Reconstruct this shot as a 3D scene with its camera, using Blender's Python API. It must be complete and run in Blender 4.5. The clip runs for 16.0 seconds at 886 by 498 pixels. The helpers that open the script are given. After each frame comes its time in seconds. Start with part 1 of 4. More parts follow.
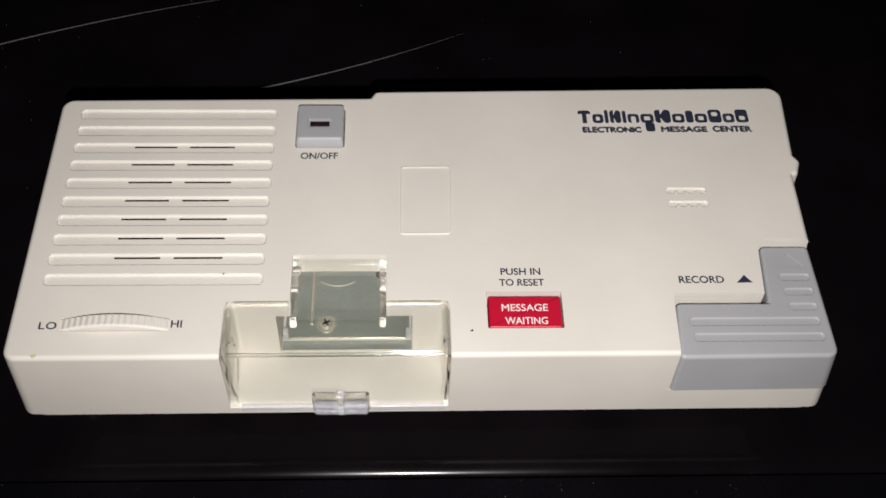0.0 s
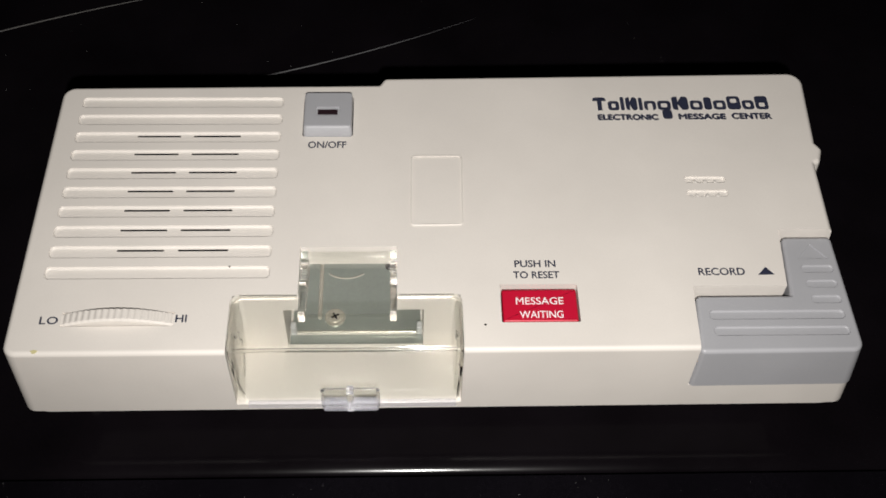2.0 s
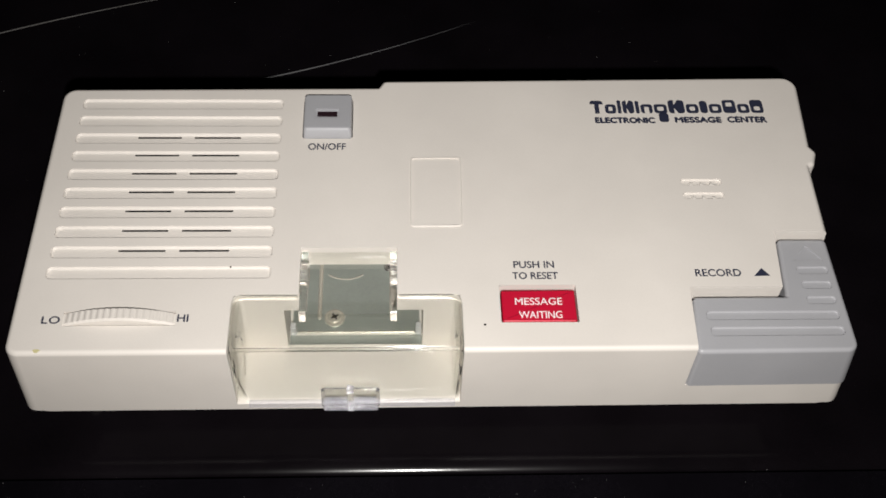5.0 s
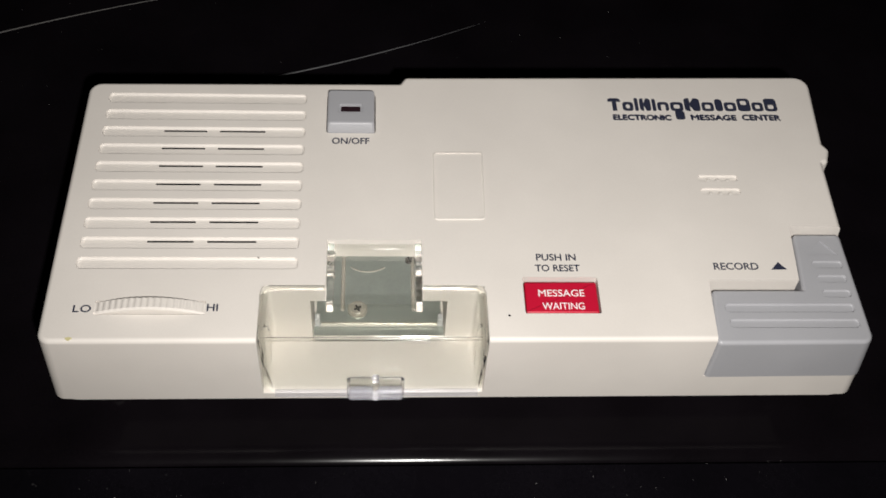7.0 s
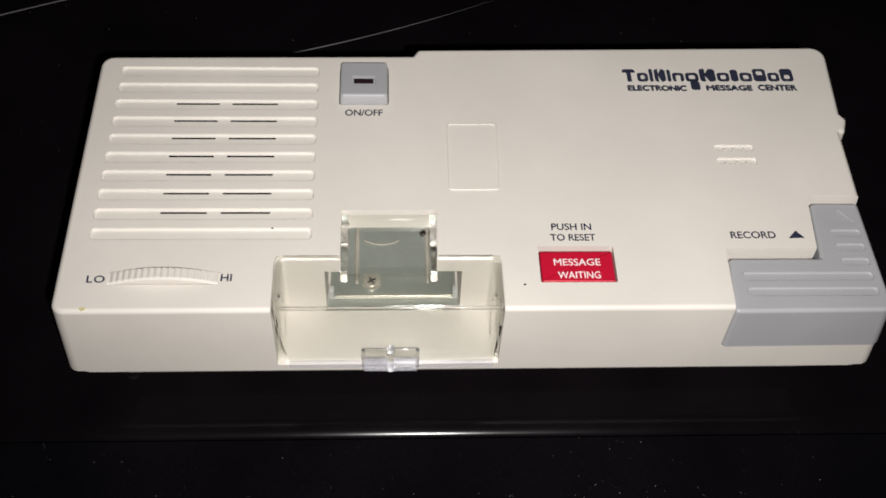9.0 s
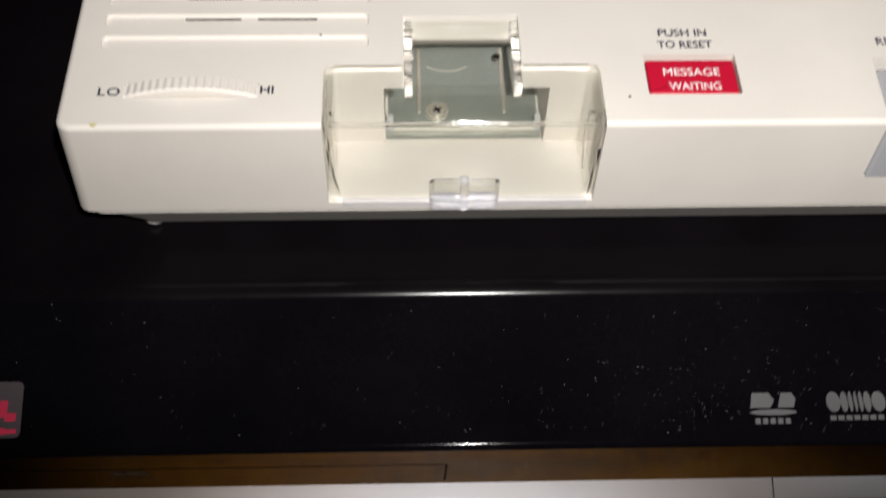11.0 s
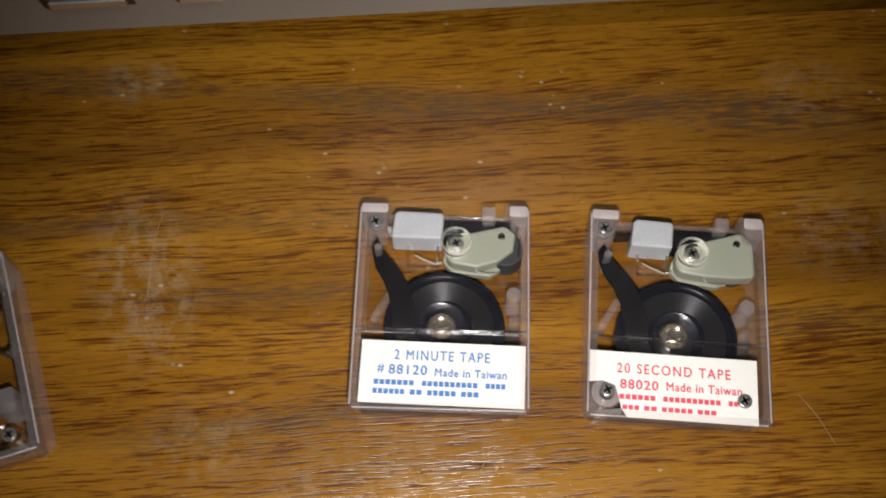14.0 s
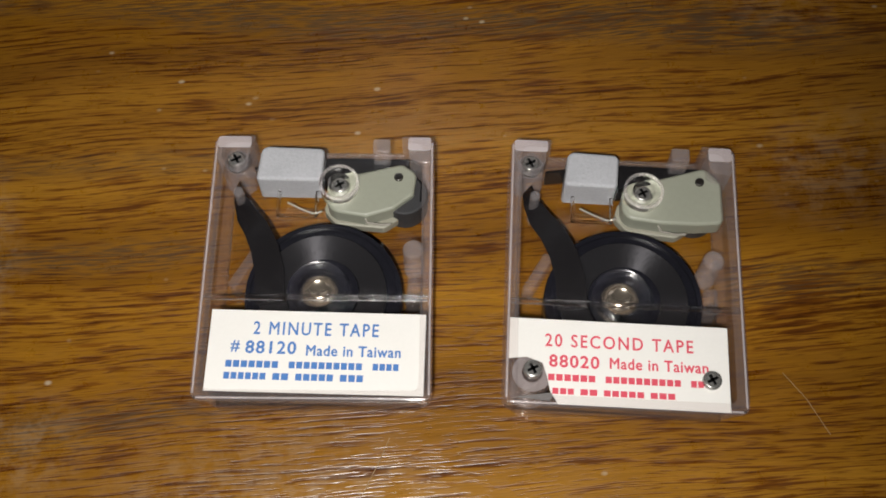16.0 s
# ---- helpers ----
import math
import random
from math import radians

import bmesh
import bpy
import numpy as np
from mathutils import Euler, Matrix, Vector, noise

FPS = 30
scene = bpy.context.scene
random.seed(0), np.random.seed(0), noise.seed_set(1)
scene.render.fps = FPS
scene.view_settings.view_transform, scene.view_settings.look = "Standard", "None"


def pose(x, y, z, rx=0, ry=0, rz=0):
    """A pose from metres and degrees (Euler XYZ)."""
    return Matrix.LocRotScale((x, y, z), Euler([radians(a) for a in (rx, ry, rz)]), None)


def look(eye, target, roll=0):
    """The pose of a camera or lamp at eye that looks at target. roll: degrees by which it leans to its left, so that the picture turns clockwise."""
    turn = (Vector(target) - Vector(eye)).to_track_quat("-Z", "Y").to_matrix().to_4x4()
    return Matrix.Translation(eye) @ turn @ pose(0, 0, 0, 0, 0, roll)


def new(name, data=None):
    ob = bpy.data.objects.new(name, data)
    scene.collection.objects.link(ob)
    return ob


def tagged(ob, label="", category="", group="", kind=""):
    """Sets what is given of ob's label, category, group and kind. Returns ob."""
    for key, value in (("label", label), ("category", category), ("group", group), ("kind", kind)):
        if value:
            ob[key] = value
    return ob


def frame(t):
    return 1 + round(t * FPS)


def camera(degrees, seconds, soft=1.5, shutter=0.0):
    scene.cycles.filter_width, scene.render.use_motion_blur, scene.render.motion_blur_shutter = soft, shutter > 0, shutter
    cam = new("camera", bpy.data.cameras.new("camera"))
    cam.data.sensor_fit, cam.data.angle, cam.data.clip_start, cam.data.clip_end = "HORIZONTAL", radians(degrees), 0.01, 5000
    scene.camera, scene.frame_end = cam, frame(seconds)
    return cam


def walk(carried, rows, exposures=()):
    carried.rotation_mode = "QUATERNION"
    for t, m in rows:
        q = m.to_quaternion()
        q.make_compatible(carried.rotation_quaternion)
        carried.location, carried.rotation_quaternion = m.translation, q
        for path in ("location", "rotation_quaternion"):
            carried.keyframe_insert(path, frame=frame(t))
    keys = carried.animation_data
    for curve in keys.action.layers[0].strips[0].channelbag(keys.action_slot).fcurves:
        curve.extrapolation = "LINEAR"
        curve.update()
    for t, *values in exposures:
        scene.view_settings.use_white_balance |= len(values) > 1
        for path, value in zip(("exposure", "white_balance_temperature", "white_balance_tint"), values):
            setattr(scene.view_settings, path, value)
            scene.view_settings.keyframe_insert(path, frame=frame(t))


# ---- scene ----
MM = 0.001

# camera: seconds, place in metres, turn in degrees
cam = camera(42.37, 16.0, soft=1.7, shutter=0.4)
ROWS = [
    (0, 0.03327, -0.10812, 0.36713, 37.137, -1.563, -1.404),
    (0.5, 0.0332, -0.10938, 0.36604, 36.858, -1.783, -1.521),
    (1, 0.03134, -0.10694, 0.36356, 36.494, -1.857, -1.339),
    (1.5, 0.03067, -0.10451, 0.36234, 36.465, -1.686, -1.36),
    (2, 0.03193, -0.10241, 0.36099, 36.541, -1.281, -1.339),
    (2.5, 0.03206, -0.10073, 0.35599, 36.612, -1.574, -1.635),
    (3, 0.03061, -0.10195, 0.35633, 36.96, -1.742, -1.551),
    (3.5, 0.03282, -0.1019, 0.35876, 36.479, -1.691, -1.954),
    (4, 0.03269, -0.10277, 0.36088, 36.761, -1.696, -1.805),
    (6.5, 0.02006, -0.10856, 0.36284, 37.02, -2.505, -1.779),
    (7, 0.01847, -0.11011, 0.36361, 37.164, -2.743, -1.88),
    (7.5, 0.01706, -0.11056, 0.3627, 36.427, -2.595, -2.144),
    (8, 0.0169, -0.1131, 0.36336, 36.782, -2.43, -1.814),
    (8.2, 0.01859, -0.11494, 0.36424, 37.071, -2.248, -1.713),
    (10.3, 0.01236, -0.10832, 0.32791, 36.621, -1.989, -1.996),
    (10.5, 0.011, -0.10708, 0.32157, 36.403, -1.89, -1.596),
    (11, 0.0065, -0.10956, 0.30217, 34.979, -1.167, -1.522),
    (11.5, 0.00687, -0.11123, 0.28701, 32.567, -0.837, -1.324),
    (12, 0.00267, -0.11429, 0.27255, 30.875, -0.555, -0.842),
    (12.5, -0.00174, -0.11531, 0.24577, 28.038, -0.307, -0.196),
    (12.8, -0.00572, -0.11666, 0.23171, 25.894, -1.213, -0.908),
    (13, -0.00481, -0.11755, 0.22325, 25.569, -0.853, -1.205),
    (13.1, -0.00336, -0.11662, 0.22265, 24.789, -0.55, -1.405),
    (13.5, 0.00163, -0.11613, 0.20742, 24.176, 0.124, -2.517),
    (14, 0.01083, -0.11725, 0.18946, 23.704, 0.419, -3.5),
    (14.5, 0.01726, -0.11307, 0.17448, 23.556, 0.487, -3.773),
    (15, 0.02349, -0.11222, 0.15604, 23.984, 0.137, -4.496),
    (15.5, 0.02273, -0.10955, 0.1472, 23.92, -0.067, -4.639),
    (16, 0.02462, -0.10857, 0.14504, 24.214, -0.07, -4.723),
]
EXPOSURES = [(0.0, 0.14), (8.2, 0.14), (10.5, 0.25), (11.0, 0.3), (11.5, 0.5), (12.0, 1.15), (12.5, 1.35), (13.0, 0.74), (13.5, 0.22), (14.0, -0.06), (14.5, -0.1), (15.0, -0.22), (16.0, -0.3)]
walk(cam, [(t, pose(x, y, z, rx, ry, rz)) for t, x, y, z, rx, ry, rz in ROWS], EXPOSURES)

# ---- world and two fixed lamps for one small bright white light held over the table in a dark room ----
world = bpy.data.worlds.new("dark_room")
scene.world = world
world.use_nodes = True
world.node_tree.nodes["Background"].inputs["Color"].default_value = (0.5, 0.5, 0.6, 1)
world.node_tree.nodes["Background"].inputs["Strength"].default_value = 0.003

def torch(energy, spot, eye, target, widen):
    """A fixed spot standing in for the moving white hand light; widen stretches its fading beam sideways."""
    lamp = bpy.data.lights.new("torch_stand_in", "SPOT")
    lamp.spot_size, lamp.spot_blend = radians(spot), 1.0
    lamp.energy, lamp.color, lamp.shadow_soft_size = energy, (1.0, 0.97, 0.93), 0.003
    new("torch_stand_in", lamp).matrix_world = look(eye, target) @ Matrix.Diagonal((widen, 1, 1, 1))


# high stand-in for the message recorder; both lamps stay on throughout
torch(5.2, 56, (0.037, -0.150, 0.378), (0.045, 0.085, 0.138), 1.4)
# second lamp, added low over the table to light the cartridges
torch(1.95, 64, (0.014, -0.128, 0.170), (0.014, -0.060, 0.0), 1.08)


# ---- materials ----
def nodes_of(name):
    m = bpy.data.materials.new(name)
    m.use_nodes = True
    t = m.node_tree
    return m, t, t.nodes["Principled BSDF"]


def link(t, a, b):
    t.links.new(a, b)


def coords(t, sx=1.0, sy=1.0, sz=1.0, rz=0.0):
    tc = t.nodes.new("ShaderNodeTexCoord")
    mp = t.nodes.new("ShaderNodeMapping")
    mp.inputs["Scale"].default_value = (sx, sy, sz)
    mp.inputs["Rotation"].default_value = (0, 0, rz)
    link(t, tc.outputs["Object"], mp.inputs["Vector"])
    return mp.outputs["Vector"]


def noise_tex(t, vec, scale, detail=3.0, rough=0.55, dist=0.0):
    n = t.nodes.new("ShaderNodeTexNoise")
    n.inputs["Scale"].default_value = scale
    n.inputs["Detail"].default_value = detail
    n.inputs["Roughness"].default_value = rough
    n.inputs["Distortion"].default_value = dist
    link(t, vec, n.inputs["Vector"])
    return n.outputs["Fac"]


def ramp(t, fac, *stops):
    r = t.nodes.new("ShaderNodeValToRGB")
    e = r.color_ramp.elements
    while len(e) < len(stops):
        e.new(0.5)
    for k, (p, c) in enumerate(stops):
        e[k].position = p
        e[k].color = (*c, 1) if len(c) == 3 else c
    link(t, fac, r.inputs["Fac"])
    return r.outputs["Color"]


def mix(t, fac, a, b, how="MIX"):
    m = t.nodes.new("ShaderNodeMix")
    m.data_type, m.blend_type = "RGBA", how
    for sock, v in ((m.inputs[0], fac), (m.inputs[6], a), (m.inputs[7], b)):
        if hasattr(v, "is_linked"):
            link(t, v, sock)
        else:
            sock.default_value = v if isinstance(v, float) else (*v, 1)
    return m.outputs[2]


def bump(t, height, strength, dist):
    b = t.nodes.new("ShaderNodeBump")
    b.inputs["Strength"].default_value = strength
    b.inputs["Distance"].default_value = dist
    link(t, height, b.inputs["Height"])
    return b.outputs["Normal"]


def plastic(name, color, rough=0.45, var=0.05, grain=2500.0, relief=0.15, metal=0.0, coat=0.0, sheen=0.5):
    """A moulded or printed surface: faint staining, fine grain and uneven gloss."""
    m, t, p = nodes_of(name)
    v = coords(t)
    big = noise_tex(t, v, 35.0, 4.0)
    fine = noise_tex(t, v, grain, 2.0)
    dark = tuple(c * (1 - 2 * var) for c in color)
    light = tuple(min(1.0, c * (1 + var)) for c in color)
    col = ramp(t, big, (0.3, dark), (0.7, light))
    col = mix(t, 0.25, col, ramp(t, fine, (0.35, dark), (0.65, light)))
    link(t, col, p.inputs["Base Color"])
    link(t, ramp(t, big, (0.3, (rough * 0.85,) * 3), (0.7, (min(1, rough * 1.15),) * 3)), p.inputs["Roughness"])
    p.inputs["Metallic"].default_value = metal
    p.inputs["Coat Weight"].default_value = coat
    p.inputs["Coat Roughness"].default_value = 0.08
    p.inputs["Specular IOR Level"].default_value = sheen
    if relief:
        link(t, bump(t, fine, relief, 0.00006), p.inputs["Normal"])
    return m


def clear(name, color, rough=0.03, bend=0.04, haze=0.0, milky=(0.74, 0.66, 0.66), shine=1.0):
    """Clear moulded plastic: mostly see-through, partly bending the light, with a glossy skin."""
    m, t, p = nodes_of(name)
    t.nodes.remove(p)
    v = coords(t)
    uneven = bump(t, noise_tex(t, v, 260.0, 2.0), 0.25, 0.0002)
    see, refr, gloss = t.nodes.new("ShaderNodeBsdfTransparent"), t.nodes.new("ShaderNodeBsdfRefraction"), t.nodes.new("ShaderNodeBsdfGlossy")
    see.inputs["Color"].default_value = (*color, 1)
    refr.inputs["Color"].default_value = (*color, 1)
    refr.inputs["IOR"].default_value, refr.inputs["Roughness"].default_value = 1.3, rough
    gloss.inputs["Color"].default_value = (1, 1, 1, 1)
    link(t, ramp(t, noise_tex(t, v, 160.0, 4.0), (0.35, (rough,) * 3), (0.75, (rough * 4,) * 3)), gloss.inputs["Roughness"])
    link(t, uneven, gloss.inputs["Normal"])
    link(t, uneven, refr.inputs["Normal"])
    lw = t.nodes.new("ShaderNodeLayerWeight")
    lw.inputs["Blend"].default_value = 0.5
    link(t, uneven, lw.inputs["Normal"])
    skin = ramp(t, lw.outputs["Facing"], (0.0, (0.025,) * 3), (0.55, (0.06 * shine,) * 3), (0.85, (0.28 * shine,) * 3), (1.0, (0.8 * shine,) * 3))
    a, b = t.nodes.new("ShaderNodeMixShader"), t.nodes.new("ShaderNodeMixShader")
    a.inputs[0].default_value = bend
    link(t, see.outputs[0], a.inputs[1])
    link(t, refr.outputs[0], a.inputs[2])
    milk, c = t.nodes.new("ShaderNodeBsdfDiffuse"), t.nodes.new("ShaderNodeMixShader")
    milk.inputs["Color"].default_value = (*milky, 1)
    c.inputs[0].default_value = haze
    link(t, a.outputs[0], c.inputs[1])
    link(t, milk.outputs[0], c.inputs[2])
    link(t, skin, b.inputs[0])
    link(t, c.outputs[0], b.inputs[1])
    link(t, gloss.outputs[0], b.inputs[2])
    link(t, b.outputs[0], t.nodes["Material Output"].inputs["Surface"])
    return m


CREAM = plastic("cream_plastic", (0.725, 0.680, 0.632), 0.5, 0.03, 3000.0, 0.2)
CREAM_IN = plastic("cream_plastic_inside", (0.73, 0.69, 0.63), 0.5, 0.03, 2500.0, 0.1)
GREY = plastic("grey_plastic", (0.385, 0.385, 0.405), 0.42, 0.04, 3000.0, 0.2)
RED = plastic("red_plastic", (0.52, 0.008, 0.035), 0.35, 0.05, 2500.0, 0.1)
INK = plastic("dark_blue_ink", (0.028, 0.032, 0.06), 0.5, 0.1, 3000.0, 0.0)
WHITE_INK = plastic("white_ink", (0.85, 0.83, 0.82), 0.5, 0.03, 3000.0, 0.0)
SLIT = plastic("black_slit", (0.003, 0.003, 0.003), 0.8, 0.1, 2000.0, 0.0, sheen=0.1)
LED = plastic("dark_lens", (0.024, 0.012, 0.016), 0.15, 0.1, 2000.0, 0.0)
PLATE = plastic("zinc_plated_steel", (0.34, 0.37, 0.34), 0.36, 0.08, 1200.0, 0.15, metal=0.45)
STEEL = plastic("bright_steel", (0.66, 0.62, 0.54), 0.24, 0.1, 1500.0, 0.2, metal=0.55)
SCREW = plastic("screw_steel", (0.40, 0.39, 0.37), 0.25, 0.15, 2500.0, 0.5, metal=0.75)
DARK_STEEL = plastic("dark_steel", (0.16, 0.15, 0.14), 0.3, 0.15, 1500.0, 0.3, metal=1.0)
GLOSS = plastic("black_gloss_plastic", (0.0042, 0.0036, 0.0050), 0.08, 0.2, 900.0, 0.0, sheen=0.15)
GLOSS_BACK = plastic("black_satin_lid", (0.0052, 0.004, 0.0052), 0.17, 0.2, 1500.0, 0.05, sheen=0.22)
SILVER = plastic("silver_paint", (0.82, 0.86, 0.94), 0.36, 0.03, 5000.0, 0.25, metal=0.22)
STRIP = plastic("taupe_control_strip", (0.27, 0.245, 0.22), 0.35, 0.05, 3000.0, 0.1)
CHROME = plastic("satin_chrome", (0.8, 0.8, 0.8), 0.32, 0.03, 3000.0, 0.05, metal=0.9)
LOGO_GREY = plastic("pale_grey_print", (0.13, 0.13, 0.135), 0.5, 0.15, 4000.0, 0.0)
DIM_GREY = plastic("dull_grey_print", (0.13, 0.125, 0.12), 0.5, 0.15, 4000.0, 0.0)
WINDOW = plastic("grey_display_window", (0.11, 0.09, 0.10), 0.12, 0.05, 2000.0, 0.0)
DUST = plastic("dust", (0.30, 0.295, 0.29), 0.9, 0.2, 2000.0, 0.0)
RUBBER = plastic("white_rubber", (0.6, 0.58, 0.54), 0.6, 0.05, 2000.0, 0.1)
FOAM = plastic("white_foam", (0.47, 0.475, 0.50), 0.8, 0.12, 2600.0, 1.6)
ARM = plastic("pale_green_nylon", (0.31, 0.32, 0.255), 0.34, 0.05, 1500.0, 0.1)
ARM_LOW = plastic("pale_grey_nylon", (0.30, 0.29, 0.23), 0.4, 0.06, 1500.0, 0.1)
TAPE = plastic("black_magnetic_tape", (0.012, 0.011, 0.012), 0.24, 0.2, 900.0, 0.1)
REEL = plastic("black_reel", (0.010, 0.010, 0.014), 0.2, 0.2, 900.0, 0.1, sheen=0.7)
def ringed(m, x, y):
    """Fine turned rings about a point, over a material's own relief."""
    t = m.node_tree
    w = t.nodes.new("ShaderNodeTexWave")
    w.wave_type, w.rings_direction = "RINGS", "Z"
    w.inputs["Scale"].default_value, w.inputs["Distortion"].default_value = 2600.0, 0.6
    mp = t.nodes.new("ShaderNodeMapping")
    mp.inputs["Location"].default_value = (-x, -y, 0)
    tc = t.nodes.new("ShaderNodeTexCoord")
    link(t, tc.outputs["Object"], mp.inputs["Vector"])
    link(t, mp.outputs["Vector"], w.inputs["Vector"])
    link(t, bump(t, w.outputs["Fac"], 0.14, 0.00006), t.nodes["Principled BSDF"].inputs["Normal"])
    return m


ringed(REEL, 0.0154, -0.0219)


def wound(name):
    """The upper side of wound tape: its edges shine across the turns, as on a record."""
    m, t, p = nodes_of(name)
    p.inputs["Base Color"].default_value = (0.055, 0.053, 0.058, 1)
    p.inputs["Metallic"].default_value, p.inputs["Roughness"].default_value = 0.7, 0.38
    p.inputs["Anisotropic"].default_value = 0.92
    p.inputs["Anisotropic Rotation"].default_value = 0.25
    tangent = t.nodes.new("ShaderNodeTangent")
    tangent.direction_type, tangent.axis = "RADIAL", "Z"
    link(t, tangent.outputs[0], p.inputs["Tangent"])
    fine = noise_tex(t, coords(t), 2500.0, 2.0)
    link(t, ramp(t, fine, (0.3, (0.30,) * 3), (0.7, (0.46,) * 3)), p.inputs["Roughness"])
    return m


TAPE_TOP = wound("wound_tape_edge")
ROLLER = plastic("dark_rubber_roller", (0.03, 0.03, 0.032), 0.6, 0.1, 2000.0, 0.2)
PAPER = plastic("white_paper_label", (0.80, 0.78, 0.74), 0.75, 0.02, 2500.0, 0.1)
BLUE_INK = plastic("blue_ink", (0.06, 0.18, 0.47), 0.6, 0.08, 3000.0, 0.0)
RED_INK = plastic("red_ink", (0.66, 0.07, 0.11), 0.6, 0.08, 3000.0, 0.0)
BLACK_INK = plastic("black_ink", (0.02, 0.02, 0.022), 0.6, 0.08, 3000.0, 0.0)
GREY_INK = plastic("grey_small_print", (0.20, 0.20, 0.21), 0.6, 0.08, 3000.0, 0.0)
HUB_WHITE = plastic("milky_hub", (0.55, 0.55, 0.55), 0.35, 0.05, 1500.0, 0.1)
BRASS = plastic("pale_brass", (0.86, 0.74, 0.60), 0.16, 0.08, 300.0, 0.5, metal=0.92)
YELLOW = plastic("yellow_stain", (0.66, 0.60, 0.32), 0.6, 0.1, 2000.0, 0.0)
SCRATCH = plastic("pale_scratch", (0.36, 0.24, 0.12), 0.5, 0.2, 900.0, 0.0)
WALL = plastic("wall_paint", (0.10, 0.09, 0.10), 0.8, 0.05, 60.0, 0.1)
CLEAR = clear("clear_door_plastic", (0.970, 0.974, 0.962), 0.03)
CLEAR_CASE = clear("clear_case_plastic", (0.985, 0.98, 0.975), 0.04, 0.04, 0.0)
# milky white in wall, edge and corner stands in for light caught inside
CASE_WALL = clear("clear_case_wall", (0.972, 0.955, 0.95), 0.03, 0.10, 0.06, (0.95, 0.86, 0.86), 0.3)
CASE_RIM = clear("case_edge_glow", (0.97, 0.95, 0.95), 0.05, 0.5, 0.32, (0.95, 0.88, 0.88), 0.5)
BLOCK = clear("clear_corner_plastic", (0.975, 0.96, 0.96), 0.04, 0.2, 0.11, (0.97, 0.90, 0.91), 0.3)
# whitened to imitate the glow of light inside a clear corner
CORNER_GLOW = clear("glow_white_plastic", (0.98, 0.96, 0.96), 0.1, 0.1, 0.34, (0.92, 0.85, 0.86), 0.5)
# bluish white haze paints the highlights of the door's lower edge and tab
LIP_GLINT = clear("lip_glint_plastic", (0.995, 0.99, 0.99), 0.08, 0.08, 0.24, (0.86, 0.86, 0.97))
MILKY = clear("milky_clear_plastic", (0.97, 0.95, 0.95), 0.08, 0.1, 0.33)

def glass(name, color):
    """Solid clear plastic for rims, posts and blocks, which bend what lies behind them."""
    m, t, p = nodes_of(name)
    p.inputs["Base Color"].default_value = (*color, 1)
    p.inputs["Transmission Weight"].default_value = 1.0
    p.inputs["IOR"].default_value = 1.49
    v = coords(t)
    link(t, ramp(t, noise_tex(t, v, 300.0, 3.0), (0.35, (0.02,) * 3), (0.75, (0.10,) * 3)), p.inputs["Roughness"])
    link(t, bump(t, noise_tex(t, v, 420.0, 2.0), 0.3, 0.0003), p.inputs["Normal"])
    return m


GLASS = glass("clear_solid_plastic", (0.985, 0.975, 0.96))
GLASS_CASE = glass("clear_solid_case_plastic", (0.985, 0.975, 0.97))

# a red glow of the clock digits behind their window
DIGIT = bpy.data.materials.new("red_digit")
DIGIT.use_nodes = True
_p = DIGIT.node_tree.nodes["Principled BSDF"]
_p.inputs["Base Color"].default_value = (0.2, 0.01, 0.03, 1)
_p.inputs["Emission Color"].default_value = (1.0, 0.05, 0.12, 1)
_p.inputs["Emission Strength"].default_value = 0.14


